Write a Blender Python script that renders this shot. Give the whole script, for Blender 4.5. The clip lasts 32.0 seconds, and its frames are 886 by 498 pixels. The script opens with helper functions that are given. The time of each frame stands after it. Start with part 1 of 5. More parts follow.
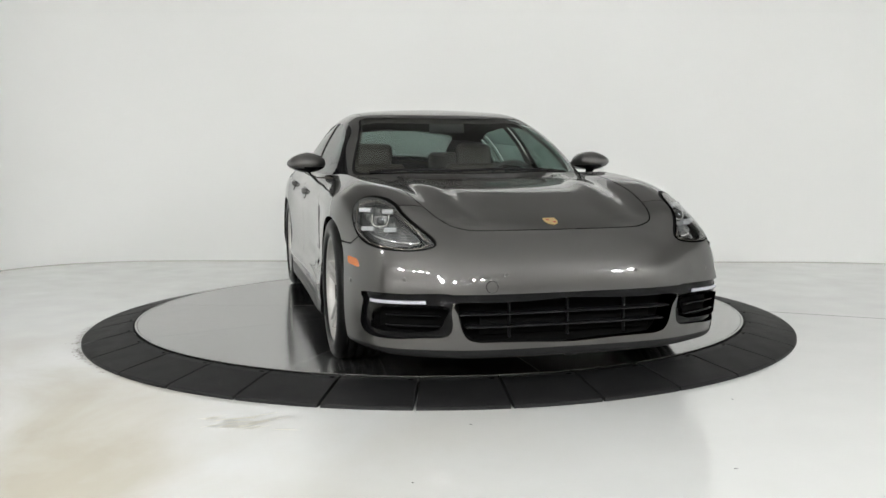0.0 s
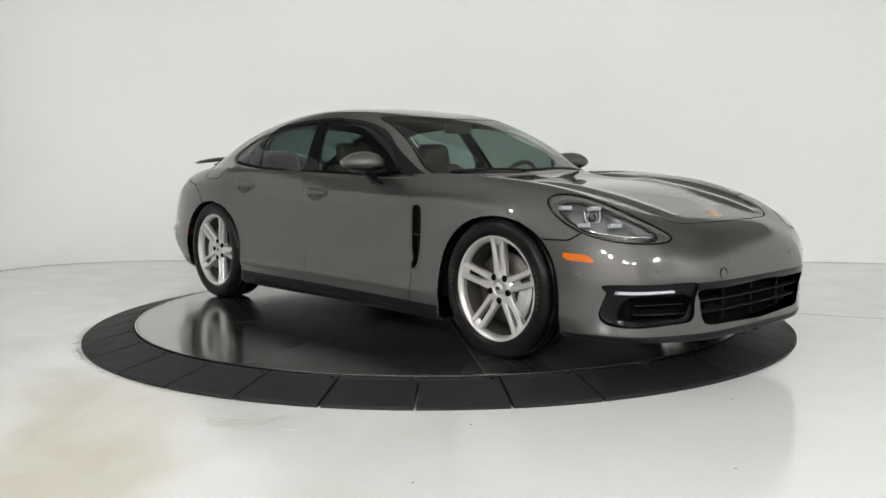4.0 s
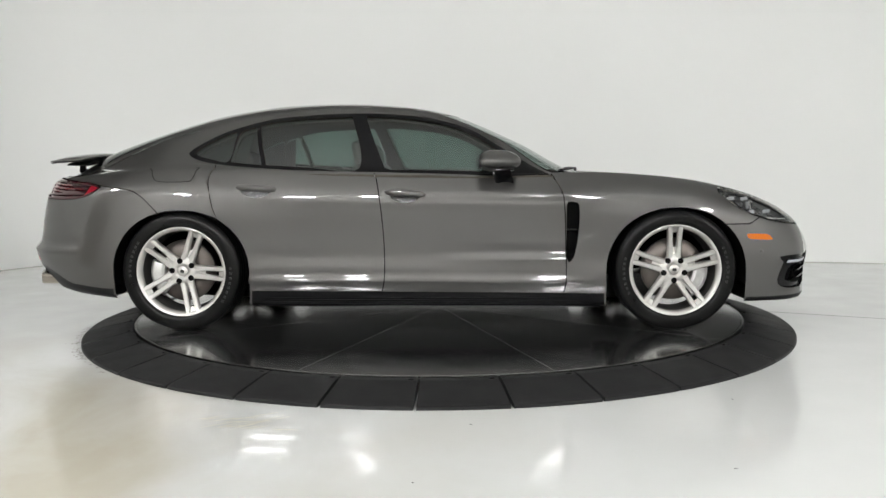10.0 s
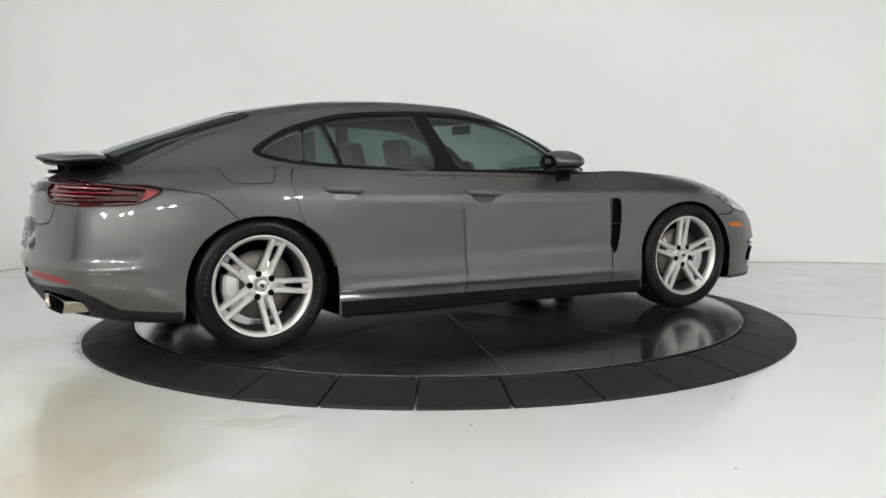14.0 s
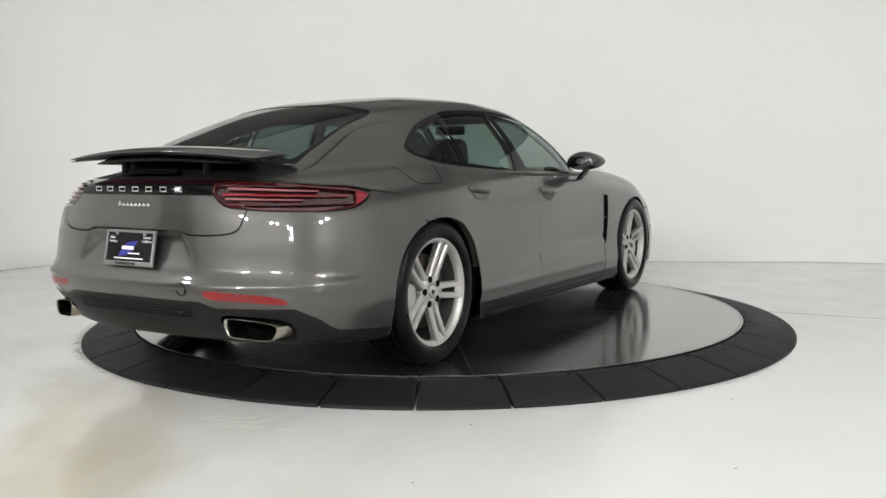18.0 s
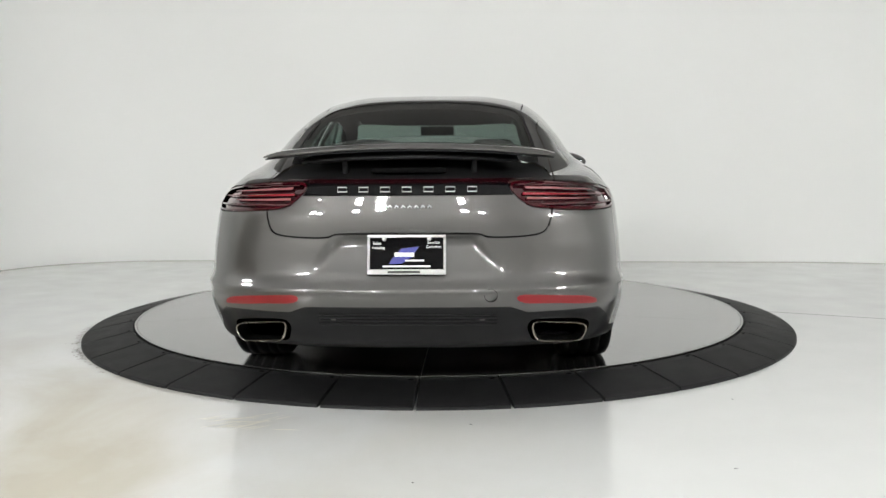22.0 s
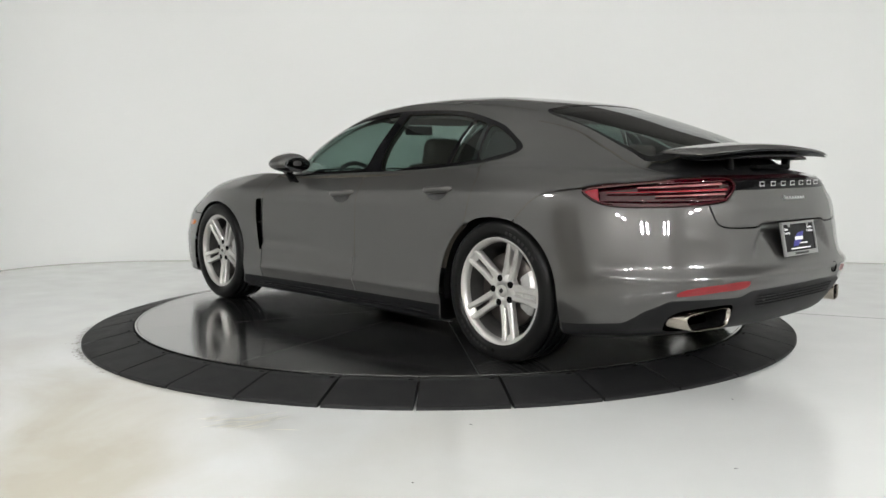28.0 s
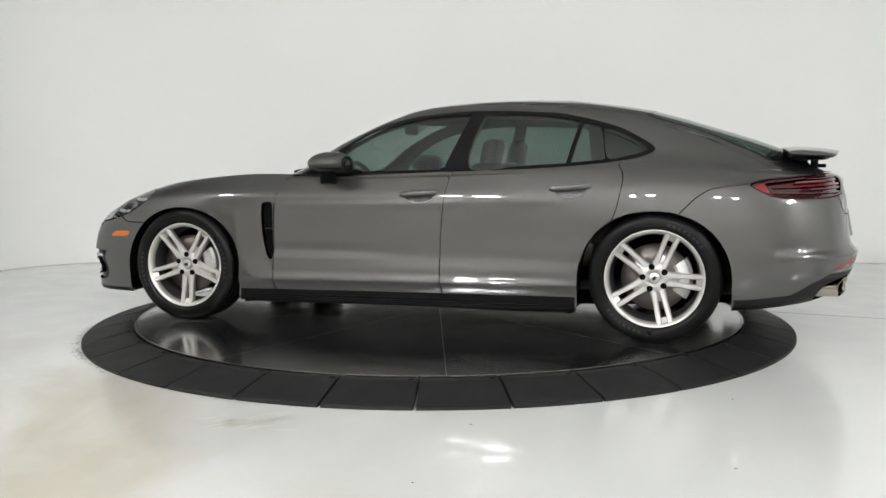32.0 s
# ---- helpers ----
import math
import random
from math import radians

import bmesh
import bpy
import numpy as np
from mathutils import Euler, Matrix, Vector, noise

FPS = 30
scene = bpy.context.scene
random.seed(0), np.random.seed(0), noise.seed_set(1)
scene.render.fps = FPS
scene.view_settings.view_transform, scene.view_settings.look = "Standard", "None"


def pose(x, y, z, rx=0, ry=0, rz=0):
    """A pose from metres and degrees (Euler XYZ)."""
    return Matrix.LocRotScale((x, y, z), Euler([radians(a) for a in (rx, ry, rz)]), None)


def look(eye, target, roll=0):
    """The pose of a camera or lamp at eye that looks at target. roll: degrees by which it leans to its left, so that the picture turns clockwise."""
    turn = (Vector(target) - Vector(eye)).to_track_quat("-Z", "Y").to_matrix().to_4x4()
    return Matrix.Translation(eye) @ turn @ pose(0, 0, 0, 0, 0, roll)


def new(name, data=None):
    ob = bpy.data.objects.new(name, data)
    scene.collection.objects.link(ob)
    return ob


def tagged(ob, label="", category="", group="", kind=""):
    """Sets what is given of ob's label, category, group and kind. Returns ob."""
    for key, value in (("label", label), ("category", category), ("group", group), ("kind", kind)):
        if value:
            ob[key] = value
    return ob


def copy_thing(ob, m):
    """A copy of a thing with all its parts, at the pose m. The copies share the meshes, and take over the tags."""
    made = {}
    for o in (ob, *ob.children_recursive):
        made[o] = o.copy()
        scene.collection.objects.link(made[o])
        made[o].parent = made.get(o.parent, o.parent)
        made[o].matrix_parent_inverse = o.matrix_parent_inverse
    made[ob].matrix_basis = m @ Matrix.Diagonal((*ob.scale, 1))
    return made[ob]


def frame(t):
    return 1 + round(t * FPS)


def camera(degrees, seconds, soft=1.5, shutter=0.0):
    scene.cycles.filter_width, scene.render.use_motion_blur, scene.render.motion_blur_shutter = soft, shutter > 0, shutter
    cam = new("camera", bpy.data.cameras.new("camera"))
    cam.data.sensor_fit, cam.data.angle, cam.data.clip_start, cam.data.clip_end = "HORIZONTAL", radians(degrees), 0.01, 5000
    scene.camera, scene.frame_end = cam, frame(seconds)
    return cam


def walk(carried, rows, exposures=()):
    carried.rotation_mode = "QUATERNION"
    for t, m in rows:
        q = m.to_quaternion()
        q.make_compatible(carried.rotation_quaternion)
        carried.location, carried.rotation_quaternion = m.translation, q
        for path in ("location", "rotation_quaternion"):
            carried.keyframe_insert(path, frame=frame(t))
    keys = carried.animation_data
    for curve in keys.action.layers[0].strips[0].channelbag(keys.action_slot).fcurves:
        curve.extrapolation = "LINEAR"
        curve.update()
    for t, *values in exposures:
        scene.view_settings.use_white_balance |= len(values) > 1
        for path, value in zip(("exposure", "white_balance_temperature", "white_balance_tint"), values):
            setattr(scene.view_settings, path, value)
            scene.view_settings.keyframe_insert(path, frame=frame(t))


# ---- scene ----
# ---- camera ----
cam = camera(54.4, 32.0)
EYE = (0.0, -6.017, 0.990)
VIEW = look(EYE, (0.0048, -5.017, 0.990 - 0.0974), -0.42)
walk(cam, [(0.0, VIEW), (32.0, VIEW)])

# ---- world and lights ----
world = bpy.data.worlds.new("world")
scene.world = world
world.use_nodes = True
world.node_tree.nodes["Background"].inputs[0].default_value = (0.5, 0.52, 0.52, 1)
world.node_tree.nodes["Background"].inputs[1].default_value = 0.05
scene.view_settings.exposure = 0.0

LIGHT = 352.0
WALL_TOP = 2.95
FLOOR_Z = -0.078
CEIL_Z = 5.4
DISC_R = 2.03
RING_R = 2.337


# ---- materials ----
def material(name, color, rough=0.5, metal=0.0, coat=0.0, vary=0.0, scale=8.0, bump=0.0, bump_scale=60.0, rough_vary=0.0, ior=1.5):
    m = bpy.data.materials.new(name)
    m.use_nodes = True
    nt = m.node_tree
    b = nt.nodes["Principled BSDF"]
    b.inputs["Base Color"].default_value = (*color, 1)
    b.inputs["Roughness"].default_value = rough
    b.inputs["Metallic"].default_value = metal
    b.inputs["Coat Weight"].default_value = coat
    b.inputs["Coat Roughness"].default_value = 0.03
    b.inputs["IOR"].default_value = ior
    if vary or bump or rough_vary:
        co = nt.nodes.new("ShaderNodeTexCoord")
        n = nt.nodes.new("ShaderNodeTexNoise")
        n.inputs["Scale"].default_value = scale
        n.inputs["Detail"].default_value = 6
        nt.links.new(co.outputs["Object"], n.inputs["Vector"])
        if vary:
            r = nt.nodes.new("ShaderNodeMapRange")
            r.inputs[3].default_value, r.inputs[4].default_value = 1 - vary, 1 + vary
            nt.links.new(n.outputs["Fac"], r.inputs[0])
            mx = nt.nodes.new("ShaderNodeVectorMath")
            mx.operation = "SCALE"
            mx.inputs[0].default_value = color
            nt.links.new(r.outputs[0], mx.inputs["Scale"])
            nt.links.new(mx.outputs[0], b.inputs["Base Color"])
        if rough_vary:
            r = nt.nodes.new("ShaderNodeMapRange")
            r.inputs[3].default_value, r.inputs[4].default_value = max(0.02, rough - rough_vary), rough + rough_vary
            nt.links.new(n.outputs["Fac"], r.inputs[0])
            nt.links.new(r.outputs[0], b.inputs["Roughness"])
        if bump:
            n2 = nt.nodes.new("ShaderNodeTexNoise")
            n2.inputs["Scale"].default_value = bump_scale
            n2.inputs["Detail"].default_value = 4
            nt.links.new(co.outputs["Object"], n2.inputs["Vector"])
            bp = nt.nodes.new("ShaderNodeBump")
            bp.inputs["Strength"].default_value = bump
            bp.inputs["Distance"].default_value = 0.01
            nt.links.new(n2.outputs["Fac"], bp.inputs["Height"])
            nt.links.new(bp.outputs[0], b.inputs["Normal"])
    return m


def glow(name, color, strength):
    m = bpy.data.materials.new(name)
    m.use_nodes = True
    b = m.node_tree.nodes["Principled BSDF"]
    b.inputs["Base Color"].default_value = (*color, 1)
    b.inputs["Emission Color"].default_value = (*color, 1)
    b.inputs["Emission Strength"].default_value = strength
    return m


def tinted(name, color, rough=0.0, base=0.045):
    """Thin tinted pane: light passes straight through, with a mirror share that grows at a slant."""
    m = bpy.data.materials.new(name)
    m.use_nodes = True
    nt = m.node_tree
    out = nt.nodes["Material Output"]
    nt.nodes.remove(nt.nodes["Principled BSDF"])
    tr = nt.nodes.new("ShaderNodeBsdfTransparent")
    tr.inputs[0].default_value = (*color, 1)
    gl = nt.nodes.new("ShaderNodeBsdfGlossy")
    gl.inputs["Roughness"].default_value = rough
    lw = nt.nodes.new("ShaderNodeLayerWeight")
    lw.inputs[0].default_value = 0.5
    pw = nt.nodes.new("ShaderNodeMath")
    pw.operation = "POWER"
    pw.inputs[1].default_value = 5.0
    nt.links.new(lw.outputs["Facing"], pw.inputs[0])
    ad = nt.nodes.new("ShaderNodeMath")
    ad.operation = "MULTIPLY_ADD"
    ad.inputs[1].default_value, ad.inputs[2].default_value = 1 - base, base
    nt.links.new(pw.outputs[0], ad.inputs[0])
    mx = nt.nodes.new("ShaderNodeMixShader")
    nt.links.new(ad.outputs[0], mx.inputs[0])
    nt.links.new(tr.outputs[0], mx.inputs[1])
    nt.links.new(gl.outputs[0], mx.inputs[2])
    nt.links.new(mx.outputs[0], out.inputs[0])
    return m


PAINT = material("grey_metallic_paint", (0.079, 0.0772, 0.0742), rough=0.41, metal=0.85, coat=1.0, vary=0.03, scale=3)
PAINT.node_tree.nodes["Principled BSDF"].inputs["Coat IOR"].default_value = 1.65
BLACK_GLOSS = material("black_gloss", (0.004, 0.004, 0.0045), rough=0.05, ior=1.27)
BLACK_PLASTIC = material("black_plastic", (0.010, 0.010, 0.0105), rough=0.45, vary=0.2, scale=30, bump=0.08, bump_scale=400, ior=1.24)
SEAM = material("seam_black", (0.003, 0.003, 0.003), rough=0.8, ior=1.15)
RUBBER_TYRE = material("tyre_rubber", (0.0032, 0.0032, 0.0032), rough=0.32, vary=0.25, scale=14, bump=0.04, bump_scale=250, rough_vary=0.1, ior=1.26)
SILVER = material("silver_wheel_paint", (0.56, 0.55, 0.53), rough=0.36, metal=0.75, coat=0.3, vary=0.06, scale=25)
STEEL = material("brake_steel", (0.13, 0.115, 0.105), rough=0.4, metal=0.9, vary=0.15, scale=30)
WHITE_WALL = material("white_wall_paint", (0.845, 0.85, 0.835), rough=0.75, vary=0.015, scale=0.8, bump=0.05, bump_scale=25)
RUBBER_RING = material("black_rubber_ramp", (0.0105, 0.0105, 0.011), rough=0.6, vary=0.3, scale=9, bump=0.12, bump_scale=180, rough_vary=0.1, ior=1.36)
LENS = tinted("clear_lens", (0.92, 0.93, 0.93))
SCREEN_GLASS = tinted("green_windscreen_glass", (0.60, 0.69, 0.655), base=.06)
SIDE_GLASS = tinted("dark_tinted_glass", (0.265, 0.36, 0.33), base=.085)
REAR_GLASS = tinted("smoked_rear_glass", (0.30, 0.37, 0.345), base=.07)
RED_LENS = material("red_lens", (0.05, 0.0015, 0.005), rough=0.08, coat=0.8)
RED_DARK = material("dark_red_lens", (0.022, 0.003, 0.005), rough=0.08, coat=0.8)
RED_PALE = material("pale_lens_strip", (0.22, 0.075, 0.08), rough=0.12, coat=0.8)
RED_REFLECTOR = material("red_reflector", (0.19, 0.004, 0.007), rough=0.3, coat=0.08, bump=0.1, bump_scale=350)
AMBER = material("amber_lens", (0.46, 0.11, 0.003), rough=0.15, coat=0.3, bump=0.1, bump_scale=300)
CHROME = material("bright_chrome", (0.80, 0.79, 0.77), rough=0.08, metal=1.0)
SATIN = material("satin_steel_tip", (0.38, 0.345, 0.30), rough=0.22, metal=1.0, vary=0.15, scale=20)
LAMP_BOWL = material("lamp_bowl", (0.26, 0.265, 0.265), rough=0.2, metal=0.7)
LED = material("led_block", (0.30, 0.31, 0.32), rough=0.15, coat=0.5)
MIRROR_GLASS = material("mirror_glass", (0.16, 0.165, 0.17), rough=0.02, metal=1.0)
LEATHER = material("brown_leather", (0.042, 0.033, 0.025), rough=0.5, vary=0.2, scale=25, bump=0.1, bump_scale=300)
LINING = material("cabin_lining", (0.055, 0.047, 0.036), rough=0.8, vary=0.1, scale=20)
DASH = material("dash_dark", (0.02, 0.019, 0.018), rough=0.6, vary=0.15, scale=30)
GOLD = material("badge_gold", (0.66, 0.50, 0.24), rough=0.35, metal=0.6)
BADGE_RED = material("badge_red", (0.45, 0.03, 0.03), rough=0.3)
GREY_FRAME = material("plate_frame_metal", (0.34, 0.34, 0.335), rough=0.32, metal=0.85)
WHITE_INK = material("white_ink", (0.85, 0.85, 0.85), rough=0.5)
BLUE_INK = material("blue_ink", (0.018, 0.02, 0.22), rough=0.4)
DRL = material("frosted_light_guide", (0.46, 0.46, 0.52), rough=0.2, coat=0.6)
TYRE_MARK = material("raised_tyre_marking", (0.022, 0.022, 0.022), rough=0.35, ior=1.3)
CALIPER = material("silver_caliper", (0.45, 0.45, 0.44), rough=0.35, metal=0.6, vary=0.2, scale=40)
# dark copy of the wheel silver: shade inside the rim put into the colour
BARREL_SHADE = material("shaded_barrel", (0.06, 0.058, 0.055), rough=0.5, metal=0.4, vary=0.3, scale=20)
RED_BRIGHT = material("bright_red_strip", (0.17, 0.005, 0.012), rough=0.1, coat=0.8)

VALANCE = material("dark_grey_valance", (0.011, 0.011, 0.0115), rough=0.42, vary=0.3, scale=9, ior=1.22)
# black that stands for the shade under the door handles
SCOOP_SHADE = material("scoop_shade_black", (0.008, 0.008, 0.008), rough=0.25, coat=0.4)
SILL_BLACK = material("sill_black", (0.004, 0.004, 0.0045), rough=0.32, vary=0.2, scale=20, ior=1.18)
LETTER = material("bright_letter_silver", (0.78, 0.78, 0.77), rough=0.3, metal=0.35)
# ---- mesh tools ----
def mesh_from(name, bm, mat, smooth=True):
    me = bpy.data.meshes.new(name)
    bm.to_mesh(me)
    bm.free()
    if mat is not None:
        me.materials.append(mat)
    for p in me.polygons:
        p.use_smooth = smooth
    return me


def part(name, bm, mat, parent=None, label="", smooth=True, m=None):
    ob = new(name, mesh_from(name, bm, mat, smooth))
    if parent is not None:
        ob.parent = parent
    if m is not None:
        ob.matrix_basis = m
    if label:
        tagged(ob, label)
    return ob


def empty(name, m=None):
    ob = new(name)
    if m is not None:
        ob.matrix_basis = m
    return ob


def lathe(bm, prof, seg=48, axis="z", close=False):
    """Turn a profile of (radius, height) round an axis."""
    rings = []
    for r, h in prof:
        ring = []
        for i in range(seg):
            a = 2 * math.pi * i / seg
            c, s = r * math.cos(a), r * math.sin(a)
            ring.append(bm.verts.new((c, s, h) if axis == "z" else (c, h, s)))
        rings.append(ring)
    pairs = list(zip(rings, rings[1:])) + ([(rings[-1], rings[0])] if close else [])
    for a, b in pairs:
        for i in range(seg):
            j = (i + 1) % seg
            bm.faces.new((a[i], a[j], b[j], b[i]) if axis == "z" else (a[j], a[i], b[i], b[j]))
    return rings


def box(bm, lo, hi, bevel=0.0, seg=2):
    r = bmesh.ops.create_cube(bm, size=1)
    vs = r["verts"]
    for v in vs:
        v.co = Vector([(lo[i] + hi[i]) / 2 + v.co[i] * (hi[i] - lo[i]) for i in range(3)])
    if bevel:
        es = list({e for v in vs for e in v.link_edges})
        bmesh.ops.bevel(bm, geom=es, offset=bevel, segments=seg, affect="EDGES", profile=0.5)
    return vs


def spline(pts, x):
    """Smooth curve through (x, y) points; x ascending or descending."""
    p = np.array(sorted(pts), float)
    X, Y = p[:, 0], p[:, 1]
    h = np.diff(X)
    d = np.diff(Y) / h
    m = np.zeros(len(X))
    m[0], m[-1] = d[0], d[-1]
    for i in range(1, len(X) - 1):
        m[i] = (d[i - 1] * h[i] + d[i] * h[i - 1]) / (h[i - 1] + h[i])
    x = np.asarray(x, float)
    i = np.clip(np.searchsorted(X, x) - 1, 0, len(h) - 1)
    t = (x - X[i]) / h[i]
    t = np.clip(t, 0, 1)
    return (2 * t**3 - 3 * t**2 + 1) * Y[i] + (t**3 - 2 * t**2 + t) * h[i] * m[i] + (3 * t**2 - 2 * t**3) * Y[i + 1] + (t**3 - t**2) * h[i] * m[i + 1]
# ---- car body surface: one loft of flowing lines, halves mirrored ----
FRONT_COLS, SIDE_COLS, REAR_COLS = 72, 110, 72
S = np.concatenate([np.linspace(0, 1, FRONT_COLS, endpoint=False), np.linspace(1, 2, SIDE_COLS, endpoint=False), np.linspace(2, 3, REAR_COLS + 1)])


def flow(nose, tail, nf, nr, wide, high, xf=1.15, xr=-1.40, drop=0.0):
    """A line round half the car at one level: nose and tail x, how square its corners are, half width and height along x."""
    x, f = np.zeros_like(S), np.ones_like(S)
    a = S <= 1
    ang = np.pi / 2 * (1 - S[a] ** 1.35)
    x[a] = xf + (nose - xf) * np.sin(ang) ** (2 / nf)
    f[a] = np.cos(ang) ** (2 / nf)
    c = S >= 2
    ang = np.pi / 2 * (1 - (3 - S[c]) ** 1.35)
    x[c] = xr + (tail - xr) * np.sin(ang) ** (2 / nr)
    f[c] = np.cos(ang) ** (2 / nr)
    x[c] += 0.05 * f[c] ** 2 * np.sin(ang)
    b = (S > 1) & (S < 2)
    x[b] = xf + (xr - xf) * (S[b] - 1)
    f[0] = f[-1] = 0
    return np.stack([x, spline(wide, x) * f, spline(high, x)], -1)


LINES = [
    # under edge
    flow(2.34, -2.40, 4.0, 3.8, [(2.4, .80), (1.9, .86), (1.1, .86), (0, .84), (-1.05, .85), (-1.9, .84), (-2.5, .76)], [(2.4, .15), (1.9, .16), (1.1, .138), (0, .138), (-1.1, .145), (-1.9, .185), (-2.4, .22)]),
    # lower lip / sill
    flow(2.428, -2.50, 4.0, 3.8, [(2.4, .90), (1.9, .93), (1.1, .945), (0, .935), (-1.05, .94), (-1.9, .925), (-2.5, .84)], [(2.4, .165), (1.9, .18), (1.1, .160), (0, .160), (-1.1, .165), (-1.9, .21), (-2.4, .25)]),
    # door foot
    flow(2.430, -2.555, 4.2, 4.0, [(2.4, .905), (1.9, .94), (1.1, .950), (0.5, .934), (0, .932), (-1.05, .945), (-1.9, .945), (-2.5, .88)], [(2.4, .235), (1.9, .23), (1.1, .225), (0, .235), (-1.1, .25), (-1.9, .27), (-2.4, .32)]),
    # lower crease
    flow(2.445, -2.595, 4.3, 4.2, [(2.4, .91), (1.9, .945), (1.45, .958), (1.1, .956), (0.5, .943), (0, .941), (-1.05, .956), (-1.45, .966), (-1.9, .962), (-2.5, .928)], [(2.4, .33), (1.9, .33), (1.1, .30), (0, .305), (-1.1, .33), (-1.9, .38), (-2.4, .42)]),
    # bumper crest
    flow(2.465, -2.607, 4.3, 4.2, [(2.4, .91), (1.9, .94), (1.45, .958), (1.1, .943), (0.5, .922), (0, .921), (-1.05, .945), (-1.45, .969), (-1.9, .962), (-2.5, .928)], [(2.4, .44), (1.9, .45), (1.1, .46), (0, .46), (-1.1, .46), (-1.9, .47), (-2.4, .485)]),
    # mid side
    flow(2.45, -2.565, 4.1, 4.2, [(2.4, .90), (1.9, .925), (1.45, .957), (1.1, .941), (0.5, .921), (0, .921), (-1.05, .944), (-1.45, .969), (-1.9, .958), (-2.5, .915)], [(2.4, .53), (1.9, .57), (1.1, .61), (0, .61), (-1.1, .60), (-1.9, .57), (-2.4, .57)]),
    # upper side
    flow(2.40, -2.545, 3.8, 4.1, [(2.4, .88), (1.9, .905), (1.45, .952), (1.1, .936), (0.5, .924), (0, .924), (-1.05, .940), (-1.45, .965), (-1.9, .946), (-2.5, .90)], [(2.4, .605), (2.0, .665), (1.45, .75), (1.1, .73), (0, .715), (-1.1, .74), (-1.9, .72), (-2.4, .68)]),
    # shoulder crease
    flow(2.33, -2.535, 3.4, 3.9, [(2.4, .84), (1.9, .85), (1.45, .905), (1.1, .918), (0.5, .922), (0, .926), (-1.05, .930), (-1.45, .94), (-1.9, .92), (-2.5, .865)], [(2.35, .66), (2.0, .745), (1.75, .815), (1.45, .840), (1.1, .825), (0, .795), (-1.1, .835), (-1.5, .88), (-1.9, .855), (-2.4, .80)]),
    # fender top and belt, round to the tail edge
    flow(2.25, -2.50, 3.0, 3.6, [(2.3, .76), (1.9, .765), (1.45, .79), (1.1, .80), (0.75, .83), (0.5, .855), (0, .865), (-0.7, .865), (-1.05, .87), (-1.45, .87), (-1.9, .84), (-2.5, .79)], [(2.25, .705), (2.1, .75), (1.9, .82), (1.7, .873), (1.45, .905), (1.1, .93), (.75, .925), (0, .930), (-.7, .95), (-1.1, .965), (-1.5, .965), (-1.9, .94), (-2.2, .92), (-2.45, .90)]),
    # hood and deck middle
    flow(1.70, -2.40, 2.6, 2.8, [(1.7, .62), (1.1, .66), (0.75, .80), (0.5, .830), (0, .845), (-.7, .846), (-1.05, .845), (-1.45, .825), (-1.9, .75), (-2.4, .66)], [(1.7, .852), (1.4, .897), (1.1, .925), (.75, .928), (0.5, .925), (0, .938), (-.7, .96), (-1.1, .985), (-1.5, 1.00), (-1.9, .985), (-2.2, .965), (-2.45, .955)], xf=0.85),
    # windscreen foot, window foot, rear glass foot
    flow(0.985, -2.20, 2.6, 2.8, [(1.0, .79), (0.75, .785), (0.5, .815), (0, .832), (-.7, .832), (-1.05, .825), (-1.45, .78), (-1.9, .68), (-2.2, .64)], [(1.0, .935), (.75, .925), (.5, .925), (0, .942), (-.7, .965), (-1.1, .99), (-1.45, 1.03), (-1.8, 1.05), (-2.2, 1.065)], xf=0.55, xr=-1.42),
    # half glass
    flow(0.60, -1.83, 2.7, 2.9, [(.6, .70), (.3, .72), (0, .735), (-.6, .745), (-1.05, .725), (-1.45, .655), (-1.9, .60)], [(.6, 1.13), (.3, 1.14), (0, 1.14), (-.7, 1.16), (-1.1, 1.165), (-1.45, 1.18), (-1.85, 1.197)], xf=0.25, xr=-1.25),
    # roof rail
    flow(0.19, -1.42, 2.9, 3.0, [(.2, .545), (0, .565), (-.4, .585), (-.9, .565), (-1.4, .50)], [(.2, 1.305), (0, 1.325), (-.4, 1.342), (-.9, 1.328), (-1.2, 1.308), (-1.42, 1.318)], xf=-0.15, xr=-1.0),
    # roof inner
    flow(-0.10, -1.15, 2.6, 2.6, [(0, .34), (-.5, .36), (-1.2, .34)], [(-.1, 1.366), (-.45, 1.386), (-.9, 1.379), (-1.15, 1.362)], xf=-0.3, xr=-0.85),
    # roof middle
    flow(-0.35, -0.9, 2.2, 2.2, [(0, 0.0), (-1.2, 0.0)], [(-.3, 1.391), (-.55, 1.397), (-.95, 1.386)], xf=-0.45, xr=-0.8),
]
STEPS = [3, 4, 7, 8, 6, 5, 6, 6, 12, 8, 9, 9, 6, 5]


TURN = (0, 10, 20, 33, 46, 59, 75, 90)
NOSE_LOW = (-.015, -.02, -.025, -.022, .0, .016, .010, 0)
NOSE_MID = (-.028, -.036, -.045, -.046, -.018, .014, .010, 0)
NOSE_TOP = (-.025, -.030, -.034, -.012, .016, .034, .020, 0)
TAIL_MID = (-.022, -.024, -.026, -.020, -.002, .006, .004, 0)
TAIL_TOP = (-.010, -.014, -.016, -.006, .012, .010, .004, 0)


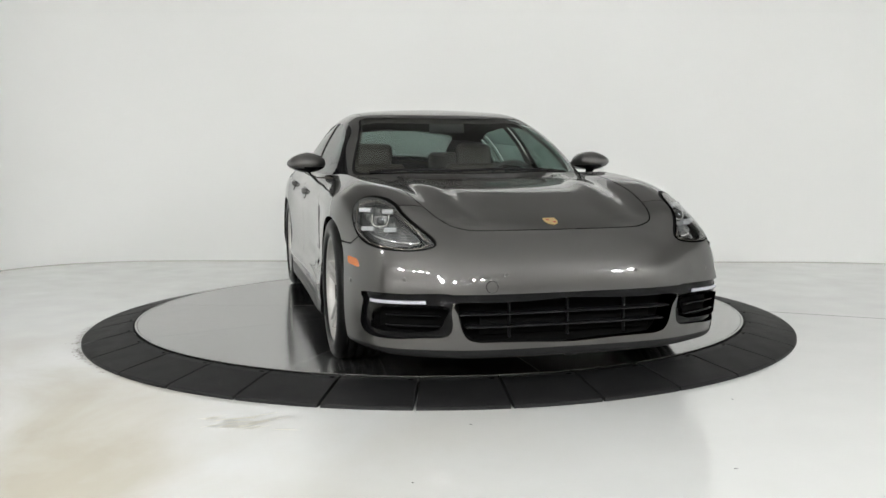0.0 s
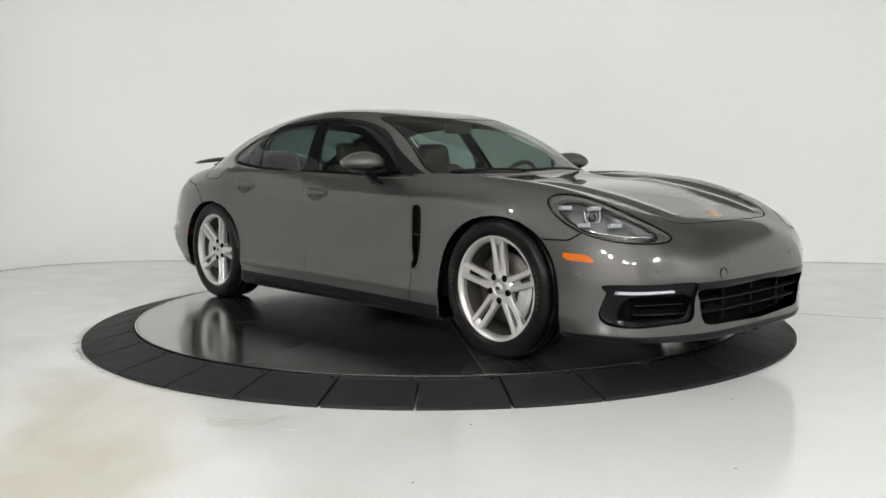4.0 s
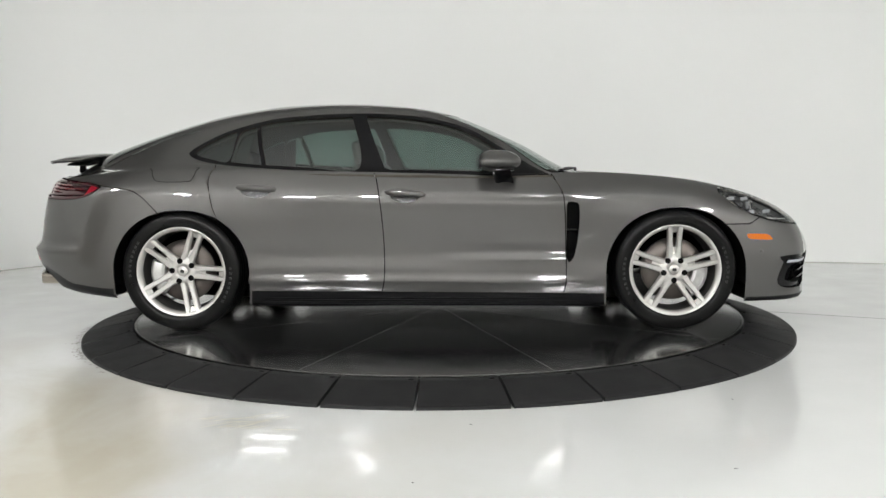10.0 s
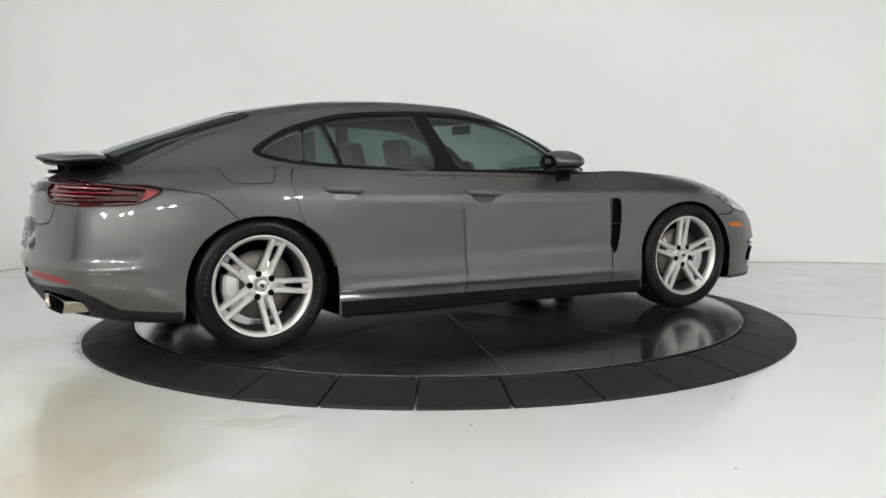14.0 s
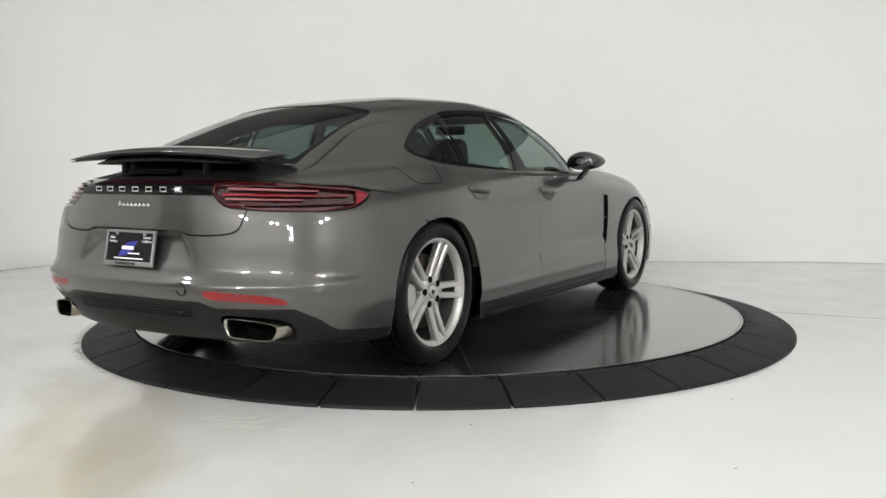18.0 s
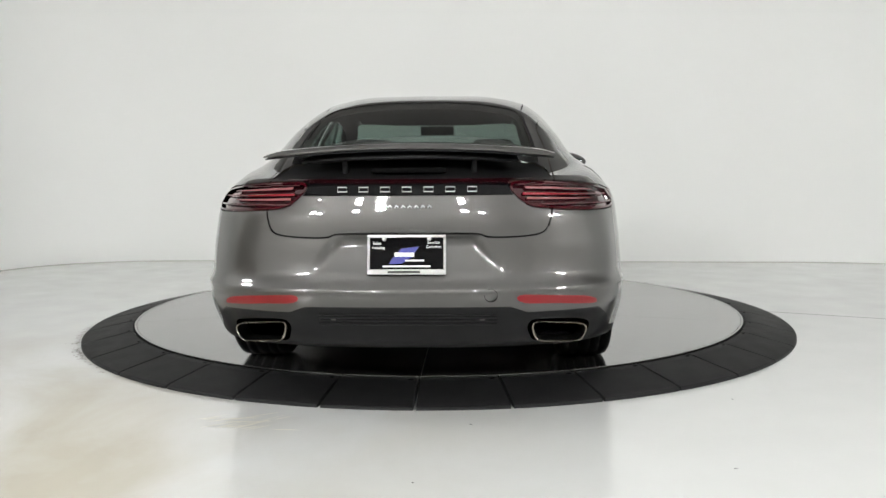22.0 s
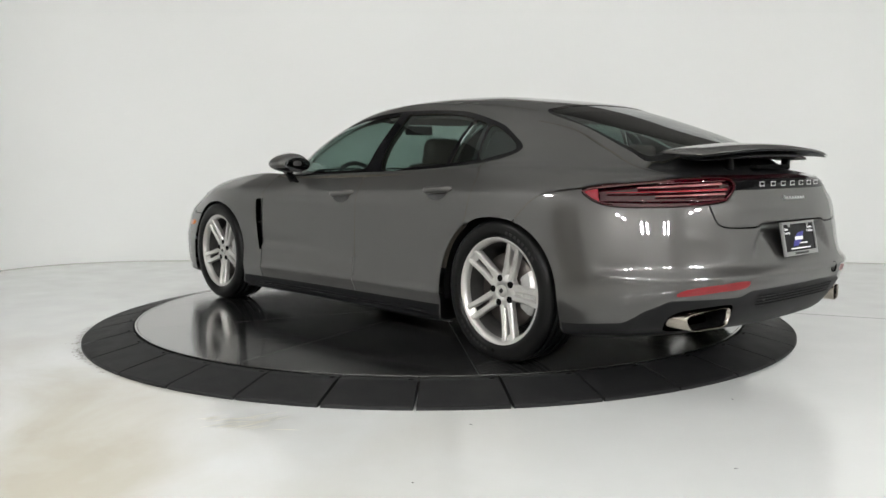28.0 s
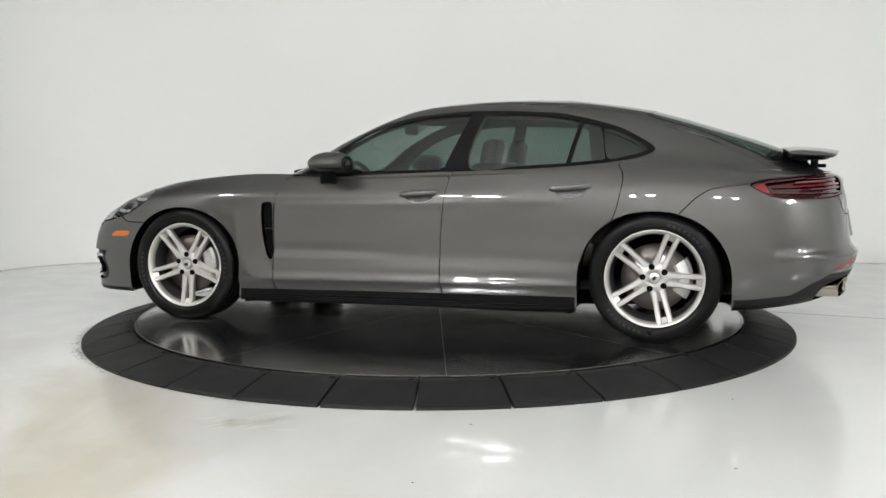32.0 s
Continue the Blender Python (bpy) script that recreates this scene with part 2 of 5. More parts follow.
def corner_shape(G):
    """Flatten the bow of nose and tail and fill their corners, by the way each line faces in plan."""
    out = G.copy()
    for i, row in enumerate(G):
        d = np.gradient(row[:, :2], axis=0)
        n = np.stack([np.abs(d[:, 1]), np.abs(d[:, 0])], -1)
        n /= np.linalg.norm(n, axis=1)[:, None] + 1e-9
        face = np.degrees(np.arctan2(n[:, 1], n[:, 0]))
        z = row[:, 2]
        up = np.clip((z - .50) / .16, 0, 1)
        low = np.clip((.34 - z) / .12, 0, 1)
        fade = np.clip((.92 - z) / .08, 0, 1)
        front = np.interp(face, TURN, NOSE_MID) * (1 - up) * (1 - low) + np.interp(face, TURN, NOSE_TOP) * up + np.interp(face, TURN, NOSE_LOW) * low
        back = np.interp(face, TURN, TAIL_MID) * (1 - up) + np.interp(face, TURN, TAIL_TOP) * up
        k = np.where(row[:, 0] > 0, front, back) * fade
        k *= np.clip((np.abs(row[:, 0]) - 1.75) / .25, 0, 1)
        out[i, :, 0] += np.sign(row[:, 0]) * n[:, 0] * k
        out[i, :, 1] += n[:, 1] * k
    for _ in range(4):
        ends = np.array([1, -1, 1])
        H = np.concatenate([out[:, 1:2] * ends, out, out[:, -2:-1] * ends], 1)
        out = 0.25 * H[:, :-2] + 0.5 * H[:, 1:-1] + 0.25 * H[:, 2:]
    out[:, 0, 1] = out[:, -1, 1] = 0
    out[-1, :, 1] = 0
    return out


def body_grid():
    """Rows of the half body: the flow lines joined by smooth columns."""
    P = np.stack(LINES)
    rows, tags = [], []
    n = len(P)
    for k in range(n - 1):
        p1, p2 = P[k], P[k + 1]
        d = np.linalg.norm(p2 - p1, axis=1)[:, None] ** 0.5 + 1e-6
        d0 = np.linalg.norm(p1 - P[k - 1], axis=1)[:, None] ** 0.5 + 1e-6 if k else d
        d2 = np.linalg.norm(P[k + 2] - p2, axis=1)[:, None] ** 0.5 + 1e-6 if k + 2 < n else d
        p0 = P[k - 1] if k else 2 * p1 - p2
        p3 = P[k + 2] if k + 2 < n else p2 * (1, -1, 1) + (p2 - p1) * (1, 0, 0)
        m1 = (p1 - p0) / d0 - (p2 - p0) / (d0 + d) + (p2 - p1) / d
        m2 = (p2 - p1) / d - (p3 - p1) / (d + d2) + (p3 - p2) / d2
        m1, m2 = m1 * d, m2 * d
        for j in range(STEPS[k] + (k == n - 2)):
            t = j / STEPS[k]
            rows.append((2 * t**3 - 3 * t**2 + 1) * p1 + (t**3 - 2 * t**2 + t) * m1 + (3 * t**2 - 2 * t**3) * p2 + (t**3 - t**2) * m2)
            tags.append(k + t)
    G = np.stack(rows)
    for _ in range(10):
        ends = np.array([1, -1, 1])
        H = np.concatenate([G[:, 1:2] * ends, G, G[:, -2:-1] * ends], 1)
        G = 0.25 * H[:, :-2] + 0.5 * H[:, 1:-1] + 0.25 * H[:, 2:]
    G[:, 0, 1] = G[:, -1, 1] = 0
    G[-1, :, 1] = 0
    return corner_shape(G), np.array(tags)


# ---- cutting the body skin into panels ----
def smooth_loop(pts, n=6):
    """A closed smooth outline through a few points."""
    p = np.array(pts, float)
    m = len(p)
    out = []
    for i in range(m):
        p0, p1, p2, p3 = p[i - 1], p[i], p[(i + 1) % m], p[(i + 2) % m]
        for j in range(n):
            t = j / n
            out.append(0.5 * (2 * p1 + (p2 - p0) * t + (2 * p0 - 5 * p1 + 4 * p2 - p3) * t * t + (3 * p1 - p0 - 3 * p2 + p3) * t**3))
    return np.array(out)


def inside_dist(poly, q):
    """Signed distance of points q to a closed outline, negative inside."""
    a, b = poly, np.roll(poly, -1, 0)
    best = np.full(len(q), 1e9)
    odd = np.zeros(len(q), bool)
    for (ax, ay), (bx, by) in zip(a, b):
        ex, ey = bx - ax, by - ay
        wx, wy = q[:, 0] - ax, q[:, 1] - ay
        t = np.clip((wx * ex + wy * ey) / (ex * ex + ey * ey + 1e-12), 0, 1)
        best = np.minimum(best, (wx - t * ex) ** 2 + (wy - t * ey) ** 2)
        c = (ay > q[:, 1]) != (by > q[:, 1])
        odd ^= c & (q[:, 0] < ex * (q[:, 1] - ay) / (ey if abs(ey) > 1e-12 else 1e-12) + ax)
    return np.sqrt(best) * np.where(odd, -1, 1)


SIDE, REAR, TOP = (lambda c: c[:, [0, 2]]), (lambda c: c[:, [1, 2]]), (lambda c: c[:, [0, 1]])
LAMP = lambda c: np.stack([0.75 * c[:, 0] - 0.66 * c[:, 1], c[:, 2]], -1)
TAIL = lambda c: np.stack([-0.66 * c[:, 0] - 0.75 * c[:, 1], c[:, 2]], -1)


class Skin:
    """Half the body, with a region name for each face and a row number for each vertex."""

    def __init__(self):
        G, rows = body_grid()
        self.bm = bm = bmesh.new()
        self.row = bm.verts.layers.float.new("row")
        self.reg = bm.faces.layers.int.new("reg")
        self.names = ["body"]
        vs = [[bm.verts.new(p) for p in r] for r in G]
        for i, r in enumerate(vs):
            for v in r:
                v[self.row] = rows[i]
        for i in range(len(vs) - 1):
            for j in range(len(vs[0]) - 1):
                bm.faces.new((vs[i][j], vs[i][j + 1], vs[i + 1][j + 1], vs[i + 1][j]))
        bmesh.ops.remove_doubles(bm, verts=bm.verts, dist=2e-5)

    def code(self, name):
        if name not in self.names:
            self.names.append(name)
        return self.names.index(name)

    def values(self, fn, mask):
        vs = list(self.bm.verts)
        co = np.array([v.co for v in vs])
        rw = np.array([v[self.row] for v in vs])
        f = fn(co)
        if mask is not None:
            f = np.where(mask(co, rw), f, 9.0)
        return {v: (0.0 if abs(x) < 4e-4 else float(x)) for v, x in zip(vs, f)}

    def cut(self, val, level, within):
        bm = self.bm
        ok = {self.code(n) for n in within}
        for e in list(bm.edges):
            a, b = e.verts
            fa, fb = val[a] - level, val[b] - level
            if fa * fb < -1e-10 and max(fa, fb) < 5 and any(f[self.reg] in ok for f in e.link_faces):
                t = fa / (fa - fb)
                if t < 0.03:
                    val[a] = level
                elif t > 0.97:
                    val[b] = level
                else:
                    ra, rb = a[self.row], b[self.row]
                    _, v = bmesh.utils.edge_split(e, a, t)
                    val[v] = level
                    v[self.row] = ra + (rb - ra) * t
        for f in list(bm.faces):
            if f[self.reg] not in ok:
                continue
            vs = list(f.verts)
            z = [i for i, v in enumerate(vs) if abs(val[v] - level) < 1e-9]
            if len(z) == 2 and (z[1] - z[0]) not in (1, len(vs) - 1):
                bmesh.utils.face_split(f, vs[z[0]], vs[z[1]])

    def region(self, name, fn, mask=None, within=("body",), seam=0.0):
        val = self.values(fn, mask)
        ok = {self.code(n) for n in within}
        if seam:
            self.cut(val, -seam, within)
            self.cut(val, seam, within)
        else:
            self.cut(val, 0.0, within)
        k, g = self.code(name), self.code("seam")
        for f in self.bm.faces:
            if f[self.reg] in ok:
                m = sum(val[v] for v in f.verts) / len(f.verts)
                if m < -seam:
                    f[self.reg] = k
                elif m < seam:
                    f[self.reg] = g

    def outline(self, name, proj, pts, mask=None, within=("body",), seam=0.0, n=6, sharp=False):
        poly = np.array(pts, float) if sharp else smooth_loop(pts, n)
        self.region(name, lambda c: inside_dist(poly, proj(c)), mask, within, seam)

    def finish(self):
        self.bm.normal_update()
        self.norm = {}
        for v in self.bm.verts:
            n = v.normal.copy()
            if abs(v.co.y) < 1e-4:
                n.y = 0
            self.norm[v] = n.normalized()

    def faces(self, names):
        ok = {self.code(n) for n in names if n in self.names}
        return [f for f in self.bm.faces if f[self.reg] in ok]

    def mesh(self, name, faces, mat, sides=(1,), depth=0.0, wall=False):
        """A mesh of these faces, on one side or both; depth sinks it, wall joins the sunk part to the skin."""
        verts, norms, polys, at = [], [], [], {}

        def put(key, co, n):
            if key not in at:
                at[key] = len(verts)
                verts.append(co)
                norms.append(n)
            return at[key]

        edge_use = {}
        for f in faces:
            for e in f.edges:
                edge_use[e] = edge_use.get(e, 0) + 1
        for s in sides:
            flip = Vector((1, s, 1))
            for f in faces:
                ids = []
                for v in f.verts:
                    n = self.norm[v]
                    mid = abs(v.co.y) < 1e-4
                    ids.append(put((v.index, 0 if mid else s, 0), (v.co - n * depth) * flip, n * flip))
                polys.append(ids if s > 0 else ids[::-1])
            if wall and depth:
                for e, k in edge_use.items():
                    a, b = e.verts
                    if k == 1 and not (abs(a.co.y) < 1e-4 and abs(b.co.y) < 1e-4):
                        ids = []
                        for v, d in ((a, depth), (b, depth), (b, 0.0), (a, 0.0)):
                            t = self.norm[a].cross(b.co - a.co).normalized()
                            ids.append(put((v.index, s, 1 if d else 2, e.index), (v.co - self.norm[v] * d) * flip, t * flip))
                        polys.append(ids)
        me = bpy.data.meshes.new(name)
        me.from_pydata(verts, [], polys)
        me.materials.append(mat)
        for p in me.polygons:
            p.use_smooth = True
        me.update()
        me.normals_split_custom_set_from_vertices([tuple(n) for n in norms])
        return me


def build_skin():
    sk = Skin()
    # plate recess pressed into the tail
    rec = np.array([(-.285, .708), (.285, .708), (.385, .580), (.372, .55), (-.372, .55), (-.385, .580)], float)
    vs = [v for v in sk.bm.verts if v.co.x < -2.3]
    d = inside_dist(rec, np.array([(v.co.y, v.co.z) for v in vs]))
    for v, k in zip(vs, d):
        run = min(1, max(0, (v.co.z - .552) / .13))
        v.co.x += 0.046 * run * (lambda q: q * q * (3 - 2 * q))(min(1, max(0, -k / 0.026)))
    # hood relief: raised centre between two soft creases, hollow beside them
    for v in sk.bm.verts:
        if 8 < v[sk.row] < 10 and v.co.x > 0.9:
            w = abs(v.co.y)
            edge = 0.40 + 0.12 * (2.2 - v.co.x) / 1.3
            v.co.z += 0.010 * math.exp(-((w - edge + 0.03) / 0.06) ** 2) - 0.008 * math.exp(-((w - edge - 0.07) / 0.05) ** 2)
    side = lambda c, r: (c[:, 1] > 0.45) & (r < 8.6)
    # blade crease low on the front door, running up to the fender outlet
    for v in sk.bm.verts:
        if 2 < v[sk.row] < 6 and v.co.y > .6 and .05 < v.co.x < .86:
            k = min(1, (v.co.x - .05) / .45)
            v.co.y -= 0.011 * k * math.exp(-((v.co.z - .475) / .020) ** 2) - 0.006 * k * math.exp(-((v.co.z - .435) / .02) ** 2)
    # firm ledge along the foot of the doors, and the shoulder line behind the front wheel
    for v in sk.bm.verts:
        if v.co.y > .6 and -1.12 < v.co.x < .95:
            x, z = v.co.x, v.co.z
            foot = .298 + .012 * (.9 - x) / 1.9
            k = min(1, (.95 - x) / .15) * min(1, (x + 1.12) / .2)
            v.co.y += k * (.0065 * math.exp(-((z - foot) / .013) ** 2) - .004 * math.exp(-((z - foot - .038) / .022) ** 2))
            line = .800 - .012 * (x - .3)
            k = max(0, min(1, (x + .9) / .9)) * min(1, (.95 - x) / .1)
            v.co.y += k * (.0035 * math.exp(-((z - line - .010) / .012) ** 2) - .0045 * math.exp(-((z - line + .016) / .014) ** 2))
    # crest of the rear bumper, a firm edge over the reflectors
    for v in sk.bm.verts:
        if v.co.x < -2.1 and .40 < v.co.z < .60:
            n = Vector((v.co.x + 1.9, v.co.y * .6, 0)).normalized()
            v.co += n * (.009 * math.exp(-((v.co.z - .490) / .013) ** 2) - .005 * math.exp(-((v.co.z - .535) / .025) ** 2))
    # wheel arches, open
    for x0 in (1.478, -1.468):
        def arch(c, x0=x0):
            dx, dz = np.abs(c[:, 0] - x0) / 0.412, np.maximum((c[:, 2] - 0.345) / 0.388, 0)
            return ((dx**2.15 + dz**2.15) ** (1 / 2.15) - 1) * 0.4
        sk.region("lip", lambda c: arch(c) - 0.010, lambda c, r: (c[:, 1] > 0.5) & (r < 7.5))
        sk.region("open", arch, lambda c, r: (c[:, 1] > 0.5) & (r < 7.5), within=("lip",))
    # side glass
    sk.outline("side_trim", SIDE, [(.735, .925), (.533, .921), (.127, .936), (-.413, .953), (-.716, .962), (-1.054, .982), (-1.28, 1.006), (-1.40, 1.032), (-1.462, 1.066), (-1.44, 1.098), (-1.38, 1.135), (-1.262, 1.197), (-1.09, 1.250), (-.92, 1.287),
                                   (-.743, 1.302), (-.567, 1.310), (-.357, 1.312), (-.147, 1.300), (.063, 1.270), (.272, 1.206), (.476, 1.082), (.648, .977)], lambda c, r: (r > 7.6) & (r < 13) & (c[:, 1] > .4), n=5)
    tri = ("side_trim",)
    mk = lambda c, r: (r > 7.6) & (r < 13) & (c[:, 1] > .4)
    sk.outline("glass_front", SIDE, [(.50, .945), (.127, .956), (-.232, .965), (-.255, .99), (-.368, 1.272), (-.345, 1.288), (-.147, 1.277), (.063, 1.246), (.26, 1.184), (.44, 1.072), (.52, .985)], mk, tri, n=5)
    sk.outline("glass_rear", SIDE, [(-.402, .973), (-.716, .981), (-1.04, 1.001), (-1.185, 1.017), (-1.185, 1.04), (-1.155, 1.19), (-1.08, 1.226), (-.92, 1.264), (-.743, 1.280), (-.50, 1.287), (-.455, 1.27)], mk, tri, n=5)
    sk.outline("glass_quarter", SIDE, [(-1.203, 1.021), (-1.30, 1.032), (-1.385, 1.052), (-1.425, 1.075), (-1.37, 1.118), (-1.262, 1.176), (-1.178, 1.203), (-1.176, 1.15)], mk, tri, n=5)
    sk.region("side_trim", lambda c: np.abs(c[:, 0] + .985 + (c[:, 2] - 1.0) * .25) - .013, mk, ("glass_rear",))
    sk.region("glass_rear_back", lambda c: c[:, 0] + 1.115 - (c[:, 2] - 1.0) * .15, mk, ("glass_rear",))
    # windscreen and rear glass
    sk.outline("screen_edge", TOP, [(.205, -.3), (.205, 0), (.185, .30), (.10, .552), (.25, .592), (.45, .640), (.74, .712), (.86, .60), (.955, .3), (.985, 0), (.985, -.3), (.6, -.4)], lambda c, r: (r > 9.3) & (r < 13.5) & (c[:, 0] > -.2), n=5)
    sk.outline("windscreen", TOP, [(.188, -.3), (.188, 0), (.168, .30), (.088, .535), (.25, .578), (.45, .626), (.725, .694), (.835, .59), (.93, .3), (.96, 0), (.96, -.3), (.6, -.4)], lambda c, r: (r > 9.3) & (r < 13.5) & (c[:, 0] > -.2), ("screen_edge",), n=5)
    rmask = lambda c, r: (r > 9.3) & (r < 13.5) & (c[:, 0] < -1.1)
    sk.outline("rear_glass_edge", TOP, [(-1.415, -.3), (-1.415, 0), (-1.405, .36), (-1.42, .50), (-1.70, .528), (-1.98, .552), (-2.12, .53), (-2.19, .3), (-2.21, 0), (-2.21, -.3), (-1.8, -.5)], rmask, n=5)
    sk.outline("rear_glass", TOP, [(-1.435, -.3), (-1.435, 0), (-1.425, .36), (-1.44, .482), (-1.70, .512), (-1.975, .532), (-2.09, .505), (-2.15, .3), (-2.17, 0), (-2.17, -.3), (-1.8, -.5)], rmask, ("rear_glass_edge",), n=5)
    # lamps
    sk.outline("headlamp", LAMP, [(.755, .805), (.79, .838), (.88, .838), (.997, .809), (1.141, .746), (1.257, .692), (1.322, .650), (1.310, .630), (1.241, .622), (1.128, .626), (1.002, .643), (.89, .679), (.80, .737)], lambda c, r: (c[:, 0] > 1.6) & (c[:, 1] > .3) & (c[:, 2] > .5), seam=0.004)
    tmask = lambda c, r: (c[:, 0] < -1.8) & (c[:, 2] > .6)
    tpts = [(.630, .868), (.70, .889), (.898, .909), (1.103, .923), (1.275, .922), (1.308, .885), (1.268, .834), (1.206, .813), (.959, .799), (.721, .806)]
    sk.outline("tail_lamp", TAIL, tpts, lambda c, r: tmask(c, r) & (c[:, 1] > .1), seam=0.003)
    tp = smooth_loop(tpts)
    sk.region("tail_core", lambda c: inside_dist(tp, TAIL(c)) + 0.010, lambda c, r: tmask(c, r) & (c[:, 1] > .1), ("tail_lamp",))
    sk.region("tail_tip", lambda c: TAIL(c)[:, 0] - 0.70, lambda c, r: tmask(c, r) & (c[:, 1] > .1), ("tail_core",))
    sk.region("seam", lambda c: np.abs(c[:, 1] - .586) - .003, lambda c, r: (c[:, 0] < -2.1) & (c[:, 2] > .79), ("tail_lamp", "tail_core", "tail_tip"))
    rearm = lambda c, r: (c[:, 0] < -2.0) & (c[:, 2] > .3)
    sk.region("light_bar", lambda c: np.maximum(np.abs(c[:, 2] - 0.9255) - 0.008, c[:, 1] - .52), rearm)
    sk.region("letter_panel", lambda c: np.maximum(np.abs(c[:, 2] - 0.893) - 0.0255, c[:, 1] - .50), rearm)
    sk.region("deck_panel", lambda c: np.maximum(np.maximum(0.934 - c[:, 2], c[:, 0] + 2.10), c[:, 1] - .60 + (c[:, 2] - .93) * .2), lambda c, r: r > 7.5)
    sk.outline("reflector", REAR, [(.775, .418), (.768, .438), (.72, .453), (.60, .464), (.452, .471), (.462, .439), (.60, .430), (.70, .421)], lambda c, r: (c[:, 0] < -2.0) & (c[:, 2] < .6))
    # lower black parts and openings
    nose = lambda c, r: (c[:, 0] > 1.7) & (c[:, 2] < .55)
    sk.outline("side_intake", REAR, [(.868, .438), (.872, .40), (.878, .35), (.880, .29), (.860, .250), (.80, .238), (.66, .246), (.55, .256), (.526, .30), (.531, .36), (.528, .40), (.535, .441), (.70, .441)], nose)
    sk.outline("intake_mouth", REAR, [(.79, .378), (.835, .362), (.846, .31), (.83, .276), (.70, .272), (.59, .282), (.562, .325), (.56, .376)], nose, ("side_intake",))
    sk.outline("grille_opening", REAR, [(-.3, .404), (.3, .404), (.515, .402), (.504, .35), (.478, .262), (.43, .232), (.3, .228), (-.3, .226)], nose)
    sk.region("grille_trim", lambda c: np.maximum(np.abs(c[:, 2] - 0.421) - 0.019, c[:, 1] - .575), nose)
    sk.region("front_lip", lambda c: np.maximum(c[:, 2] - 0.197, 1.85 - c[:, 0]), None)
    sk.region("sill", lambda c: np.maximum(c[:, 2] - (0.228 + 0.018 * (0.9 - c[:, 0]) / 1.9), np.abs(c[:, 0] - 0.005) - 1.10), side)
    low = np.array([(-1.6, .25), (-1.96, .262), (-2.18, .285), (-2.25, .325), (-2.31, .385), (-2.38, .415), (-2.7, .43), (-2.7, 0), (-1.6, 0)], float)
    edge = lambda c: 0.43 - 0.032 * np.clip((c[:, 1] - .40) / .08, 0, 1) - 0.085 * np.clip((c[:, 1] - .79) / .08, 0, 1)
    sk.region("diffuser", lambda c: np.maximum(inside_dist(low, SIDE(c)), c[:, 2] - edge(c)), lambda c, r: c[:, 0] < -1.5)
    sk.outline("exhaust_cut", REAR, [(.752, .325), (.742, .268), (.70, .245), (.53, .258), (.492, .30), (.487, .345), (.53, .366), (.70, .352)], lambda c, r: (c[:, 0] < -2.0) & (c[:, 2] < .45), ("diffuser",))
    sk.outline("vent", SIDE, [(.834, .768), (.860, .772), (.898, .766), (.908, .752), (.911, .70), (.908, .62), (.898, .53), (.882, .455), (.868, .424), (.853, .411), (.840, .414), (.834, .43)], side, sharp=True)
    sk.outline("marker", SIDE, [(1.885, .572), (1.99, .571), (2.03, .566), (2.062, .537), (2.00, .537), (1.925, .541), (1.90, .550)], lambda c, r: (c[:, 1] > .3) & (c[:, 2] < .65), n=3)
    # panels with open joints
    sm = 0.0036
    dm = lambda c, r: (c[:, 1] > 0.45) & (r < 10.4)
    sk.outline("door_front", SIDE, [(-.335, 1.06), (-.30, .93), (-.275, .80), (-.252, .566), (-.248, .33), (-.262, .245), (-.27, .15), (.79, .15), (.815, .23), (.831, .30), (.829, .558), (.821, .759), (.804, .843), (.755, .922), (.70, 1.0), (.3, 1.05)], dm, ("body",), seam=sm, n=5)
    sk.outline("door_rear", SIDE, [(-.331, 1.06), (-.296, .93), (-.271, .80), (-.248, .566), (-.244, .33), (-.258, .245), (-.266, .15), (-1.02, .15), (-1.10, .36), (-1.17, .56), (-1.252, .70), (-1.288, .842), (-1.298, .925), (-1.272, .98), (-1.2, 1.06)], dm, ("body", "lip"), seam=sm, n=5)
    sk.outline("hood", TOP, [(.93, -.3), (.93, .35), (.86, .60), (.82, .70), (1.1, .668), (1.503, .612), (1.868, .575), (2.115, .520), (2.205, .440), (2.238, .257), (2.246, 0), (2.246, -.3), (1.5, -.5)], lambda c, r: (r > 6.4) & (r < 10.3) & (c[:, 0] > .6), seam=sm, n=5)
    sk.outline("bumper_front", SIDE, [(1.65, .631), (1.92, .631), (1.985, .672), (1.97, .76), (1.93, .90), (3.2, .9), (3.2, -.1), (1.65, -.1)], lambda c, r: c[:, 0] > 1.4, ("body", "lip"), seam=sm, sharp=True)
    sk.outline("tailgate", REAR, [(.555, 1.32), (.575, 1.16), (.60, 1.06), (.612, .96), (.592, .836), (.580, .767), (.553, .718), (.474, .702), (.332, .700), (.27, .714), (0, .714), (-.3, .714), (-.4, .9), (-.3, 1.32)], lambda c, r: (c[:, 0] < -1.40), ("body",), seam=sm, n=5)
    sk.outline("bumper_rear", SIDE, [(-1.50, .60), (-1.60, .72), (-1.688, .808), (-1.76, .855), (-1.938, .878), (-2.05, .90), (-3.2, .92), (-3.2, -.1), (-1.50, -.1)], lambda c, r: c[:, 0] < -1.45, ("body", "lip"), seam=sm, sharp=True)
    sk.region("roof", lambda c: np.maximum(c[:, 1] - (0.553 - 0.06 * (c[:, 0] + .55) ** 2), np.maximum(-1.408 - c[:, 0], c[:, 0] - .23)), lambda c, r: r > 11.6, seam=sm)
    sk.finish()
    return sk


# ---- the car ----
car = empty("car")
tagged(car, "dark grey metallic four-door fastback car with raised rear wing", "car")
SK = build_skin()


